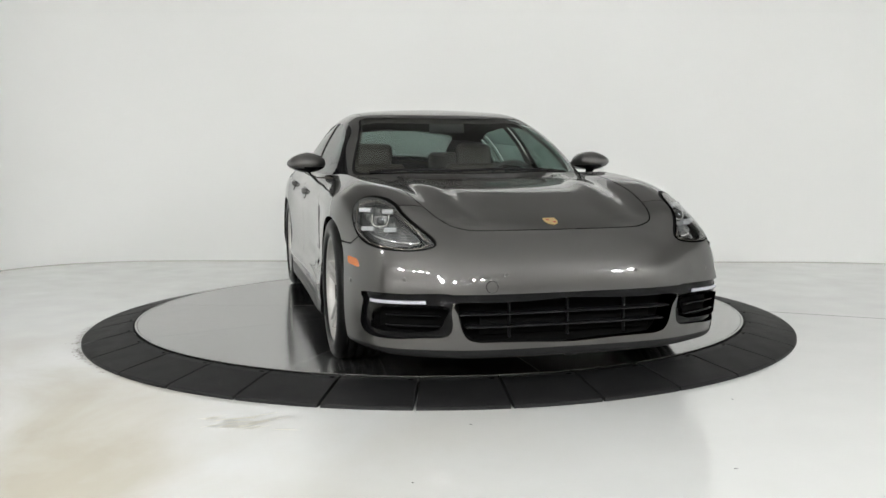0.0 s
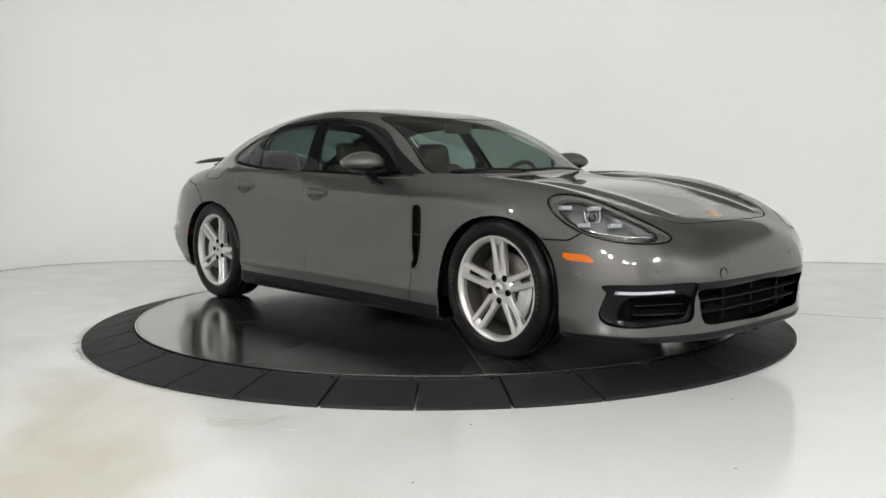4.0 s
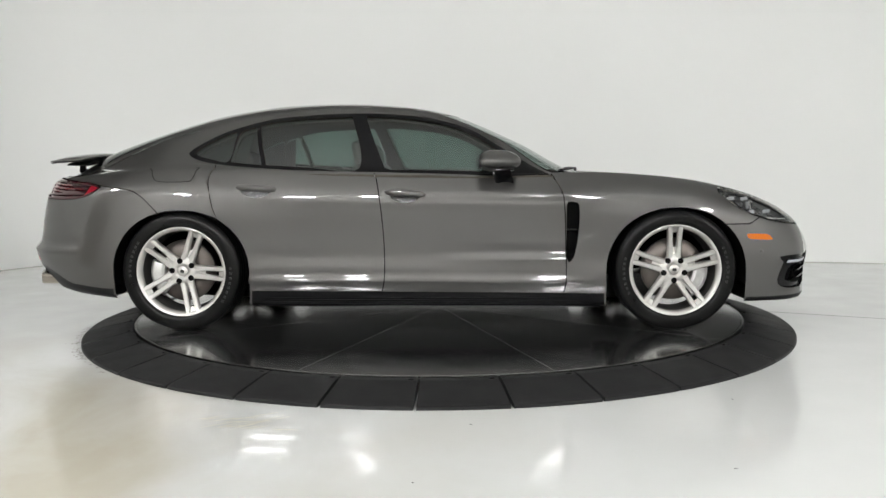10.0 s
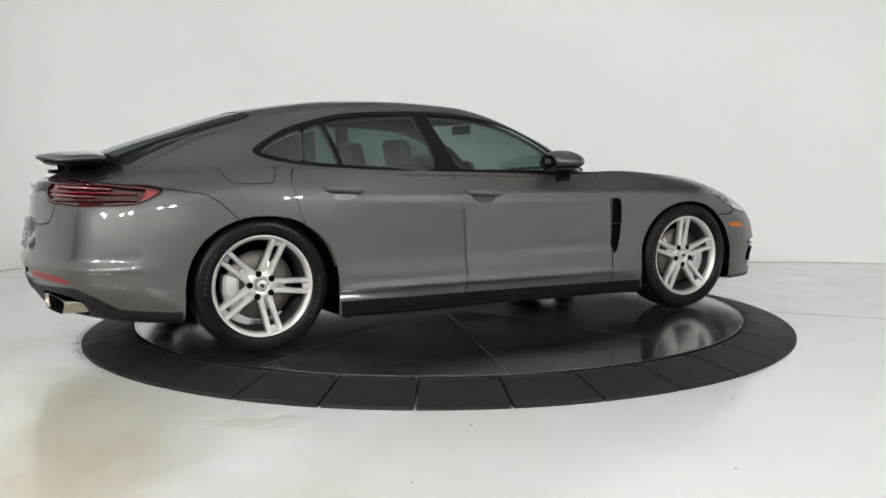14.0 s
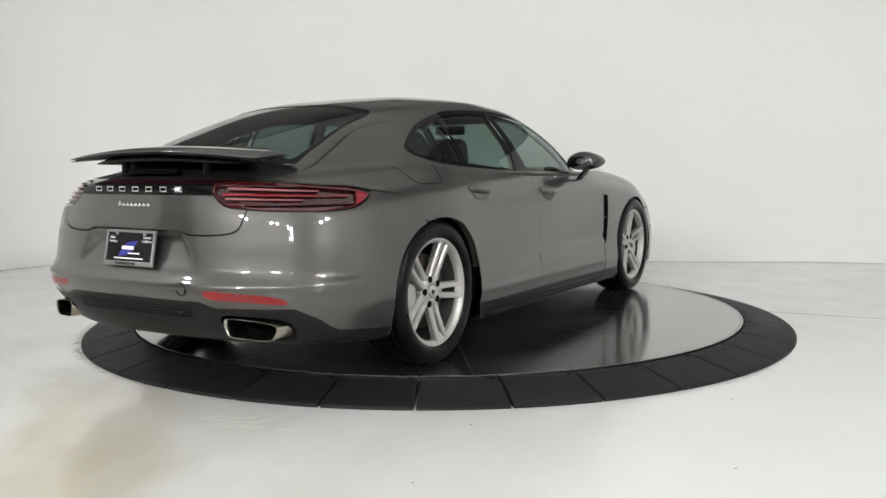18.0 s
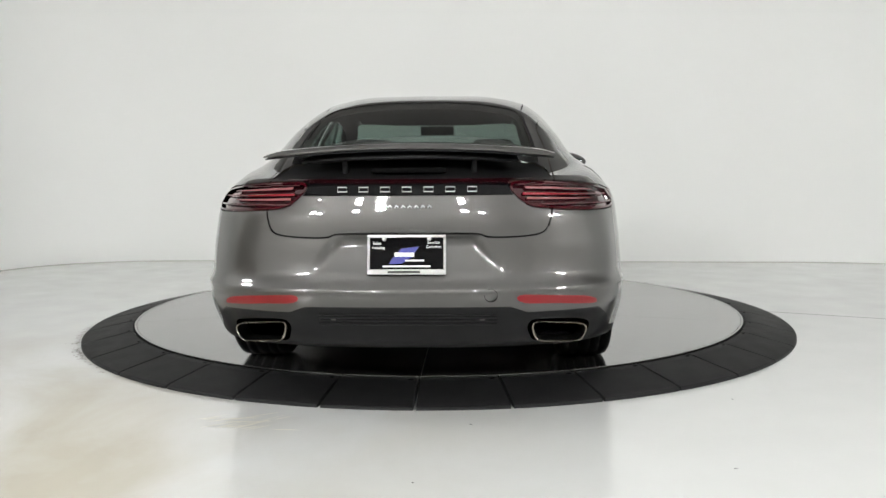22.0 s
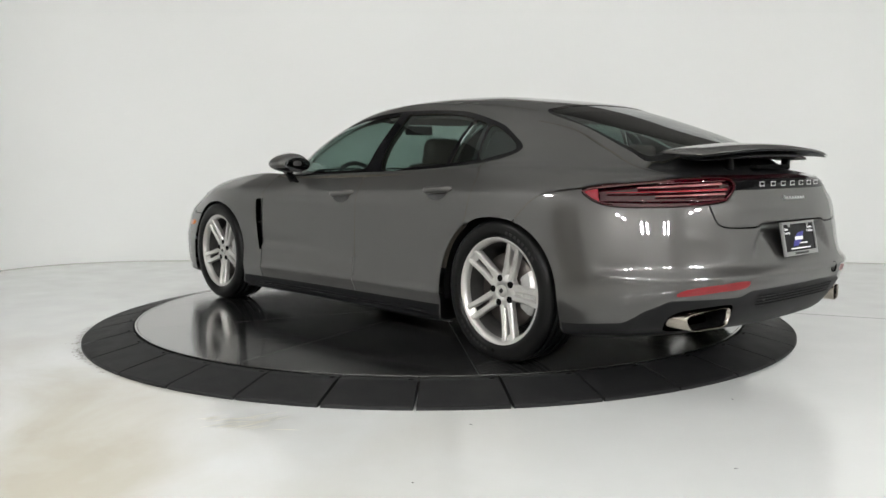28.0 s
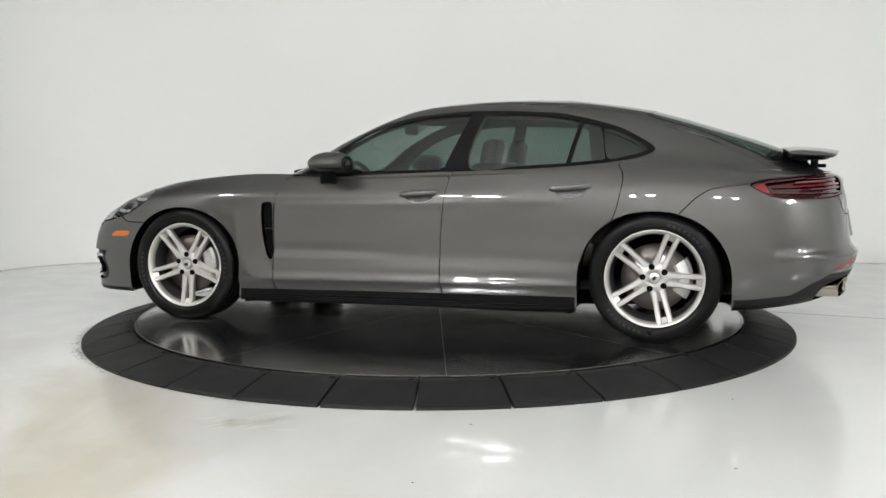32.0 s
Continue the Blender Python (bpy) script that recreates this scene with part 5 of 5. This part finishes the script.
def cabin():
    bm = bmesh.new()
    n = 20
    rows = []
    for i in range(n + 1):
        y = -.74 + 1.48 * i / n
        cx = .12 * (abs(y) / .74) ** 2
        hump = .03 * math.exp(-((y - .38) / .17) ** 2)
        rows.append([bm.verts.new((x, y, z)) for x, z in ((.93 - cx, .915), (.72 - cx, .925 + hump * .6), (.58 - cx * .4, .915 + hump), (.52, .87 + hump), (.54, .70), (.60, .45))])
    for a, b in zip(rows, rows[1:]):
        for k in range(5):
            bm.faces.new((a[k], a[k + 1], b[k + 1], b[k]))
    bmesh.ops.recalc_face_normals(bm, faces=bm.faces)
    part("dashboard", bm, DASH, car)
    bm = bmesh.new()
    box(bm, (-.7, -.12, .35), (.58, .12, .62), .04, 2)
    part("centre_console", bm, DASH, car)
    bm = bmesh.new()
    box(bm, (-1.9, -.72, .26), (.9, .72, .30))
    part("cabin_floor", bm, DASH, car)
    bm = bmesh.new()
    box(bm, (-2.15, -.60, .60), (-1.30, .60, .86), .04, 2)
    part("parcel_shelf", bm, DASH, car)
    sw = empty("steering_wheel", pose(.42, .38, .84, 0, -66, 0))
    sw.parent = car
    tagged(sw, "black three-spoke steering wheel")
    bm = bmesh.new()
    ring_tube(bm, [(.182 * math.cos(2 * math.pi * i / 36), .182 * math.sin(2 * math.pi * i / 36), 0) for i in range(36)], .016, 8)
    part("wheel_rim", bm, DASH, sw)
    bm = bmesh.new()
    ellipsoid(bm, (0, 0, -.02), (.065, .075, .03), 18, 10)
    part("boss", bm, DASH, sw)
    for a in (90, 270, 180):
        bm = bmesh.new()
        box(bm, (.04, -.016, -.022), (.175, .016, -.004), .004, 1)
        part("spoke", bm, DASH, sw, m=pose(0, 0, 0, 0, 0, a))
    bm = bmesh.new()
    box(bm, (.22, -.12, 1.20), (.245, .12, 1.265), .012, 2)
    part("inside_mirror", bm, DASH, car)


cabin()


# ---- studio ----
def floor_material():
    m = material("white_epoxy_floor", (.70, .71, .70), rough=0.16, coat=0.35)
    nt = m.node_tree
    b = nt.nodes["Principled BSDF"]
    co = nt.nodes.new("ShaderNodeTexCoord")
    big = nt.nodes.new("ShaderNodeTexNoise")
    big.inputs["Scale"].default_value, big.inputs["Detail"].default_value, big.inputs["Distortion"].default_value = 0.85, 7, 0.6
    nt.links.new(co.outputs["Object"], big.inputs["Vector"])
    # worn yellow patch, strongest round one spot of the floor
    off = nt.nodes.new("ShaderNodeVectorMath")
    off.operation = "SUBTRACT"
    off.inputs[1].default_value = (-2.1, -2.8, FLOOR_Z)
    nt.links.new(co.outputs["Object"], off.inputs[0])
    ln = nt.nodes.new("ShaderNodeVectorMath")
    ln.operation = "LENGTH"
    nt.links.new(off.outputs[0], ln.inputs[0])
    near = nt.nodes.new("ShaderNodeMapRange")
    near.inputs[1].default_value, near.inputs[2].default_value, near.inputs[3].default_value, near.inputs[4].default_value = 0.9, 2.7, 1.0, 0.0
    nt.links.new(ln.outputs["Value"], near.inputs[0])
    ramp = nt.nodes.new("ShaderNodeMapRange")
    ramp.inputs[1].default_value, ramp.inputs[2].default_value = 0.36, 0.64
    nt.links.new(big.outputs["Fac"], ramp.inputs[0])
    mul = nt.nodes.new("ShaderNodeMath")
    mul.operation = "MULTIPLY"
    nt.links.new(near.outputs[0], mul.inputs[0])
    nt.links.new(ramp.outputs[0], mul.inputs[1])
    mix = nt.nodes.new("ShaderNodeMix")
    mix.data_type = "RGBA"
    mix.inputs[6].default_value = (.70, .71, .70, 1)
    mix.inputs[7].default_value = (.53, .495, .405, 1)
    nt.links.new(mul.outputs[0], mix.inputs[0])
    fine = nt.nodes.new("ShaderNodeTexNoise")
    fine.inputs["Scale"].default_value, fine.inputs["Detail"].default_value = 3.5, 8
    nt.links.new(co.outputs["Object"], fine.inputs["Vector"])
    fr = nt.nodes.new("ShaderNodeMapRange")
    fr.inputs[3].default_value, fr.inputs[4].default_value = 0.965, 1.03
    nt.links.new(fine.outputs["Fac"], fr.inputs[0])
    sc = nt.nodes.new("ShaderNodeVectorMath")
    sc.operation = "SCALE"
    nt.links.new(mix.outputs[2], sc.inputs[0])
    nt.links.new(fr.outputs[0], sc.inputs["Scale"])
    nt.links.new(sc.outputs[0], b.inputs["Base Color"])
    rr = nt.nodes.new("ShaderNodeMapRange")
    rr.inputs[3].default_value, rr.inputs[4].default_value = 0.13, 0.24
    nt.links.new(fine.outputs["Fac"], rr.inputs[0])
    nt.links.new(rr.outputs[0], b.inputs["Roughness"])
    return m


def steel_material():
    m = material("scuffed_steel_plate", (.36, .36, .36), rough=.2, metal=1.0)
    nt = m.node_tree
    b = nt.nodes["Principled BSDF"]
    co = nt.nodes.new("ShaderNodeTexCoord")
    mp = nt.nodes.new("ShaderNodeMapping")
    mp.inputs["Scale"].default_value = (2.0, 14.0, 2.0)
    nt.links.new(co.outputs["Object"], mp.inputs[0])
    n = nt.nodes.new("ShaderNodeTexNoise")
    n.inputs["Scale"].default_value, n.inputs["Detail"].default_value = 3.0, 9
    nt.links.new(mp.outputs[0], n.inputs["Vector"])
    n2 = nt.nodes.new("ShaderNodeTexNoise")
    n2.inputs["Scale"].default_value, n2.inputs["Detail"].default_value = 1.6, 6
    nt.links.new(co.outputs["Object"], n2.inputs["Vector"])
    add = nt.nodes.new("ShaderNodeMath")
    add.operation = "MULTIPLY"
    nt.links.new(n.outputs["Fac"], add.inputs[0])
    nt.links.new(n2.outputs["Fac"], add.inputs[1])
    r = nt.nodes.new("ShaderNodeMapRange")
    r.inputs[1].default_value, r.inputs[2].default_value, r.inputs[3].default_value, r.inputs[4].default_value = 0.12, 0.42, 0.10, 0.19
    nt.links.new(add.outputs[0], r.inputs[0])
    nt.links.new(r.outputs[0], b.inputs["Roughness"])
    c = nt.nodes.new("ShaderNodeMapRange")
    c.inputs[3].default_value, c.inputs[4].default_value = 0.26, 0.38
    nt.links.new(n2.outputs["Fac"], c.inputs[0])
    dust = nt.nodes.new("ShaderNodeMapRange")
    dust.inputs[1].default_value, dust.inputs[2].default_value, dust.inputs[3].default_value, dust.inputs[4].default_value = 0.35, 0.65, 0.98, 0.93
    nt.links.new(n2.outputs["Fac"], dust.inputs[0])
    nt.links.new(dust.outputs[0], b.inputs["Metallic"])
    cb = nt.nodes.new("ShaderNodeCombineColor")
    for i in range(3):
        nt.links.new(c.outputs[0], cb.inputs[i])
    nt.links.new(cb.outputs[0], b.inputs["Base Color"])
    return m


FLOOR = floor_material()
DISC = steel_material()
STRIP = material('worn_joint_strip', (.24, .24, .23), rough=.4, metal=.8, vary=.3, scale=40)
CEILING_PAINT = material("ceiling_grey", (.70, .70, .69), rough=.8, vary=.05, scale=2)
UPPER_PAINT = material("dark_upper_wall", (.16, .155, .15), rough=.8, vary=.15, scale=1.5)

# grey added out of view to darken what the car's paint reflects
REAR_WALL_TONE = material("rear_wall_tone", (.54, .53, .51), rough=.8, vary=.25, scale=1.2)
REAR_Y = -4.4

# room outline: straight walls with wide round corners, the back wall slightly askew
ROOM = [((-4.75, -10.2), 1.5), ((-4.75, 3.95), 2.0), ((5.75, 2.98), 2.0), ((5.75, -10.2), 1.5)]


def room_outline(n=14):
    out = []
    m = len(ROOM)
    for i in range(m):
        p = Vector(ROOM[i][0])
        a, b, r = Vector(ROOM[i - 1][0]), Vector(ROOM[(i + 1) % m][0]), ROOM[i][1]
        u, w = (a - p).normalized(), (b - p).normalized()
        for k in range(n + 1):
            t = k / n
            out.append(p + u * r * (1 - t) ** 2 + w * r * t ** 2)
    return out


def studio():
    o = room_outline()
    c = sum(o, Vector((0, 0))) / len(o)
    prof = [(0.0, FLOOR_Z), (0.0, WALL_TOP), (0.12, WALL_TOP), (0.12, FLOOR_Z)]
    # the straight side walls change from white to grey at REAR_Y, out of view, to dim reflections
    k = len(o) // 4
    cut_l, cut_r = Vector((ROOM[0][0][0], REAR_Y)), Vector((ROOM[2][0][0], REAR_Y))
    white = [cut_l] + o[k:3 * k] + [cut_r]
    bare = [cut_r] + o[3 * k:] + o[:k] + [cut_l]
    for name, line, mat, label in (("wall_round", white, WHITE_WALL, "white painted studio wall with rounded corners"), ("wall_rear", bare, REAR_WALL_TONE, "unseen grey rear wall, toned to dim the car's reflections")):
        bm = bmesh.new()
        rings = [[bm.verts.new((*(p + (p - c).normalized() * d), z)) for p in line] for d, z in prof]
        for a, b in list(zip(rings, rings[1:])) + [(rings[-1], rings[0])]:
            for i in range(len(line) - 1):
                bm.faces.new((a[i], a[i + 1], b[i + 1], b[i]))
        for q in rings:
            for v, w in zip(q, q[1:]):
                bm.edges.get((v, w)).smooth = False
        tagged(part(name, bm, mat), label, "wall", kind="structure")
    # dark hall above the white wall
    bm = bmesh.new()
    rings = []
    for d, z in ((.02, WALL_TOP + .002), (.02, CEIL_Z), (.12, CEIL_Z), (.12, WALL_TOP + .002)):
        rings.append([bm.verts.new((*(p + (p - c).normalized() * d), z)) for p in o])
    for a, b in list(zip(rings, rings[1:])) + [(rings[-1], rings[0])]:
        for i in range(len(o)):
            j = (i + 1) % len(o)
            bm.faces.new((a[i], a[j], b[j], b[i]))
    bmesh.ops.recalc_face_normals(bm, faces=bm.faces)
    tagged(part("wall_upper", bm, UPPER_PAINT), "dark grey upper hall wall above the studio", "wall", kind="structure")
    bm = bmesh.new()
    f = bm.faces.new([bm.verts.new((p.x + (p - c).normalized().x * .13, p.y + (p - c).normalized().y * .13, FLOOR_Z)) for p in o])
    r = bmesh.ops.extrude_face_region(bm, geom=[f])
    bmesh.ops.translate(bm, vec=(0, 0, -.1), verts=[g for g in r["geom"] if isinstance(g, bmesh.types.BMVert)])
    bmesh.ops.recalc_face_normals(bm, faces=bm.faces)
    tagged(part("floor", bm, FLOOR, smooth=False), "glossy white epoxy floor with yellow stains", "floor", kind="structure")
    bm = bmesh.new()
    f = bm.faces.new([bm.verts.new((p.x + (p - c).normalized().x * .13, p.y + (p - c).normalized().y * .13, CEIL_Z + .002)) for p in o])
    r = bmesh.ops.extrude_face_region(bm, geom=[f])
    bmesh.ops.translate(bm, vec=(0, 0, .1), verts=[g for g in r["geom"] if isinstance(g, bmesh.types.BMVert)])
    bmesh.ops.recalc_face_normals(bm, faces=bm.faces)
    tagged(part("ceiling", bm, CEILING_PAINT, smooth=False), "plain grey studio ceiling", "ceiling", kind="structure")
    # dark joint where wall meets floor
    bm = bmesh.new()
    q = []
    for d, z in ((-.002, .0), (-.004, .004), (-.001, .007)):
        q.append([bm.verts.new((*(p + (p - c).normalized() * d), FLOOR_Z + z)) for p in o])
    for a, b in zip(q, q[1:]):
        for i in range(len(o)):
            bm.faces.new((a[i], a[(i + 1) % len(o)], b[(i + 1) % len(o)], b[i]))
    tagged(part("trim", bm, material("joint_grey", (.42, .41, .38), rough=.8)), "thin grey joint along the wall foot", "trim", kind="structure")
    # cable slot in the floor leading away from the turntable
    bm = bmesh.new()
    a, b = Vector((2.36, .10)), Vector((5.4, -1.35))
    nrm = Vector((-(b - a).y, (b - a).x)).normalized() * .008
    vs = [bm.verts.new((*p, FLOOR_Z + .0015)) for p in (a - nrm, b - nrm, b + nrm, a + nrm)]
    bm.faces.new(vs)
    tagged(part("floor_slot", bm, material("slot_grey", (.06, .06, .06), rough=.6), smooth=False), "narrow grey saw cut in the floor", "floor slot", kind="structure")


studio()


def turntable():
    tt = empty("turntable", pose(0, 0, 0))
    tagged(tt, "round scuffed steel turntable with radial joints", "turntable")
    bm = bmesh.new()
    n = 8
    half = math.radians(18)
    gap = 0.0018
    rows = []
    for r in (.02, .6, 1.2, 1.7, DISC_R - .018):
        g = gap / r
        rows.append([bm.verts.new((r * math.cos(-half + g + (2 * half - 2 * g) * i / n), r * math.sin(-half + g + (2 * half - 2 * g) * i / n), 0)) for i in range(n + 1)])
    for a, b in zip(rows, rows[1:]):
        for i in range(n):
            bm.faces.new((a[i], b[i], b[i + 1], a[i + 1]))
    r = bmesh.ops.extrude_face_region(bm, geom=list(bm.faces))
    bmesh.ops.translate(bm, vec=(0, 0, -.008), verts=[g for g in r["geom"] if isinstance(g, bmesh.types.BMVert)])
    bmesh.ops.recalc_face_normals(bm, faces=bm.faces)
    plate = mesh_from("deck_plate", bm, DISC, smooth=False)
    for k in range(10):
        ob = new("deck_plate", plate)
        ob.parent = tt
        ob.matrix_basis = pose(0, 0, 0, 0, 0, 18 + 36 * k)
    bm = bmesh.new()
    box(bm, (.02, -.0008, -.006), (DISC_R - .03, .0008, .0003))
    strip = mesh_from("joint_strip", bm, STRIP, smooth=False)
    for k in range(10):
        ob = new("joint_strip", strip)
        ob.parent = tt
        ob.matrix_basis = pose(0, 0, 0, 0, 0, 36 * k)
    bm = bmesh.new()
    lathe(bm, [(DISC_R - .016, -.03), (DISC_R - .016, .0), (DISC_R - .0155, .0008), (DISC_R - .004, .0008), (DISC_R - .003, 0), (DISC_R - .003, -.03)], 144)
    part("edge_ring", bm, material("bare_steel_edge", (.40, .40, .39), rough=.22, metal=1.0, vary=.2, scale=12), tt, "bright bare steel edge ring", smooth=False)
    bm = bmesh.new()
    lathe(bm, [(.0005, -.012), (DISC_R - .02, -.012), (DISC_R - .02, FLOOR_Z)], 96)
    part("drum", bm, STEEL, tt)
    return tt


table = turntable()


def ramp_ring():
    rr = empty("ramp_ring", pose(0, 0, 0))
    tagged(rr, "ring of black rubber ramp tiles round a turntable", "ramp ring")
    count = 34
    step = 2 * math.pi / count
    bm = bmesh.new()
    n = 5
    gap = 0.0068
    rows = []
    for r, z in ((DISC_R + .006, FLOOR_Z), (DISC_R + .006, -.012), (DISC_R + .010, -.007), (DISC_R + .05, -.009), (RING_R - .06, FLOOR_Z + .030), (RING_R - .008, FLOOR_Z + .018), (RING_R, FLOOR_Z + .012), (RING_R + .001, FLOOR_Z)):
        g = gap / r
        rows.append([bm.verts.new((r * math.cos(a), r * math.sin(a), z)) for a in [-step / 2 + g + (step - 2 * g) * i / n for i in range(n + 1)]])
    for a, b in zip(rows, rows[1:]):
        for i in range(n):
            bm.faces.new((a[i], b[i], b[i + 1], a[i + 1]))
    for i in (0, n):
        q = [row[i] for row in rows]
        bm.faces.new(q if i else q[::-1])
    bmesh.ops.recalc_face_normals(bm, faces=bm.faces)
    tile = mesh_from("ramp_tile", bm, RUBBER_RING, smooth=False)
    bm = bmesh.new()
    box(bm, (-.012, -.006, -.002), (.012, .006, .002), .001, 1)
    clip = mesh_from("tile_clip", bm, SEAM, smooth=False)
    base = math.radians(-87.45)
    for k in range(count):
        t = new("ramp_tile", tile)
        t.parent = rr
        t.matrix_basis = Matrix.Rotation(base + k * step, 4, "Z")
        c = new("tile_clip", clip)
        c.parent = t
        a = step / 2 - .018
        c.matrix_basis = Matrix.Translation(((DISC_R + .035) * math.cos(a), (DISC_R + .035) * math.sin(a), -.0075)) @ Matrix.Rotation(a + math.pi / 2, 4, "Z")


ramp_ring()


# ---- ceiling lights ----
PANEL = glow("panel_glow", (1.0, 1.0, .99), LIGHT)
FIXTURE = material("white_fixture", (.8, .8, .8), rough=.4)


LAMP_Z = 3.55


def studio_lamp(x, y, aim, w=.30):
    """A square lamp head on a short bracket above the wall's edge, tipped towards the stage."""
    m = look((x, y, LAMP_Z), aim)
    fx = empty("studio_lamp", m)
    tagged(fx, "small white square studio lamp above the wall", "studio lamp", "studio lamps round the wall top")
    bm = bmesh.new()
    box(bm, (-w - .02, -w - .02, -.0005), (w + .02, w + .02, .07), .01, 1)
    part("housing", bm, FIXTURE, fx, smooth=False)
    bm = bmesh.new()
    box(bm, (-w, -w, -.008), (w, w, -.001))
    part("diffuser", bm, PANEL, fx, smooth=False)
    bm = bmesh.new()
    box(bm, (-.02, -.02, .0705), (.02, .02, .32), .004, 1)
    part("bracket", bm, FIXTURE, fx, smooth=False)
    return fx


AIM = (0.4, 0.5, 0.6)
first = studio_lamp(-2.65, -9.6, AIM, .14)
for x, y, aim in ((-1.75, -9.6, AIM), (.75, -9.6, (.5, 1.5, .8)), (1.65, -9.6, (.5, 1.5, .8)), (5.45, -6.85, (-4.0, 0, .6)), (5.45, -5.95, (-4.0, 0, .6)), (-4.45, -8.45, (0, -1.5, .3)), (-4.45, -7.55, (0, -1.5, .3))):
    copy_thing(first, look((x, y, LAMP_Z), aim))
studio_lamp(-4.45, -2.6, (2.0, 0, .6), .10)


DOOR_PAINT = material("dark_brown_door", (.10, .082, .052), rough=.6, vary=.3, scale=2)


def roller_door(name, at, turn, w):
    """Dark slatted door standing against a wall; it shows only as a reflection in the paint."""
    d = empty(name, pose(*at, FLOOR_Z, 0, 0, turn))
    tagged(d, "dark brown slatted roller door in the wall", "door", kind="structure")
    bm = bmesh.new()
    box(bm, (0, -w, .03), (.03, w, .325), .006, 1)
    slat = mesh_from("slat", bm, DOOR_PAINT, smooth=False)
    for k in range(8):
        o = new("slat", slat)
        o.parent = d
        o.matrix_basis = pose(.004, 0, .3 * k)
    for y in (-w - .07, w + .07):
        bm = bmesh.new()
        box(bm, (.0, y - .06, 0), (.06, y + .06, 2.45), .006, 1)
        part("guide_rail", bm, DOOR_PAINT, d, smooth=False)
    bm = bmesh.new()
    box(bm, (.0, -w - .14, 2.46), (.16, w + .14, 2.66), .01, 1)
    part("roller_box", bm, DOOR_PAINT, d, smooth=False)


roller_door("door_1", (-4.75, -3.7), 0, .48)


def floor_marks():
    """Chipped paint and grit along the ramp's foot, small bits of litter, wall scuffs."""
    rnd = random.Random(4)
    bm = bmesh.new()
    for k in range(90):
        a = math.radians(rnd.gauss(-160, 12))
        r = RING_R + .012 + abs(rnd.gauss(0, .022))
        x, y, w = r * math.cos(a), r * math.sin(a), rnd.uniform(.004, .014)
        tip = rnd.uniform(0, 6.28)
        q = [bm.verts.new((x + w * rnd.uniform(.6, 1.2) * math.cos(tip + i * 1.57), y + w * rnd.uniform(.6, 1.2) * math.sin(tip + i * 1.57), FLOOR_Z + .0015 + rnd.uniform(0, .002))) for i in range(4)]
        bm.faces.new(q)
    tagged(part("paint_chips", bm, material("grey_chips", (.20, .19, .17), rough=.8), smooth=False), "grey chipped paint flakes along the ramp foot", "paint chips", kind="stuff")
    bm = bmesh.new()
    for x, y in ((1.03, -3.09), (1.32, -2.2), (1.9, -2.6), (-.1, -3.2), (.12, -2.55), (.5, -3.4)):
        ring_tube(bm, [(x, y, FLOOR_Z + .002), (x + .006, y + .002, FLOOR_Z + .003), (x + .010, y - .0015, FLOOR_Z + .0015)], .0009, 4, closed=False)
    scuff = bmesh.new()
    for k in range(26):
        x, y, w, a = rnd.gauss(-.79, .09), rnd.gauss(-2.47, .045), rnd.uniform(.03, .10), rnd.gauss(.5, .25)
        d, n = Vector((math.cos(a), math.sin(a))) * w, Vector((-math.sin(a), math.cos(a))) * rnd.uniform(.002, .006)
        p = Vector((x, y))
        q = [p - d, p - d * .3 - n, p + d * .5 - n * .7, p + d, p + d * .4 + n, p - d * .5 + n * .8]
        z = FLOOR_Z + .0008 + k * .00003
        scuff.faces.new([scuff.verts.new((*v, z)) for v in q])
    tagged(part("floor_scuff", scuff, material("tan_scuff", (.56, .54, .46), rough=.4), smooth=False), "faint tan scuff marks on the floor", "scuff marks", kind="stuff")
    tagged(part("floor_grit", bm, SEAM), "tiny dark bits of grit on the floor", "grit", kind="stuff")


floor_marks()


# ---- what moves: the turntable and the car on it ----
def motions():
    turns = THETA
    walk(car, [(t, pose(0, 0, 0, 0, 0, a) @ pose(-.0445, .0132, 0.001)) for t, a in turns])
    walk(table, [(t, pose(0, 0, 0, 0, 0, a)) for t, a in turns])


THETA = [(0, -76.2), (0.5, -72.3), (1, -68.55), (1.5, -65.1), (2, -61.85), (2.5, -58.6), (3, -55.1), (3.5, -51.5), (5.5, -36.15), (6, -32.3), (6.5, -28.25), (7, -24.3), (7.5, -20.25), (8, -16.3),
         (8.5, -12.35), (9, -8.42), (9.5, -5.15), (10, -2.08), (10.5, 1.12), (11, 4.6), (11.5, 8.2), (12, 11.85), (12.5, 15.68), (13, 19.6), (13.5, 23.45), (14, 27.47), (14.5, 31.5), (16.5, 47.65),
         (17, 51.6), (17.5, 55.2), (18, 58.55), (18.5, 61.72), (19, 65.1), (19.5, 68.52), (20, 72.1), (20.5, 75.9), (21, 79.7), (21.5, 83.6), (22, 87.45), (22.5, 91.35), (23, 95.38), (23.5, 99.35),
         (24, 103.25), (24.5, 107.2), (25, 111.02), (25.5, 114.42), (27.5, 127.52), (28, 131.25), (28.5, 135.0), (29, 138.8), (29.5, 142.75), (30, 146.55), (30.5, 150.65), (31, 154.65), (31.5, 158.77), (32, 162.9)]
motions()
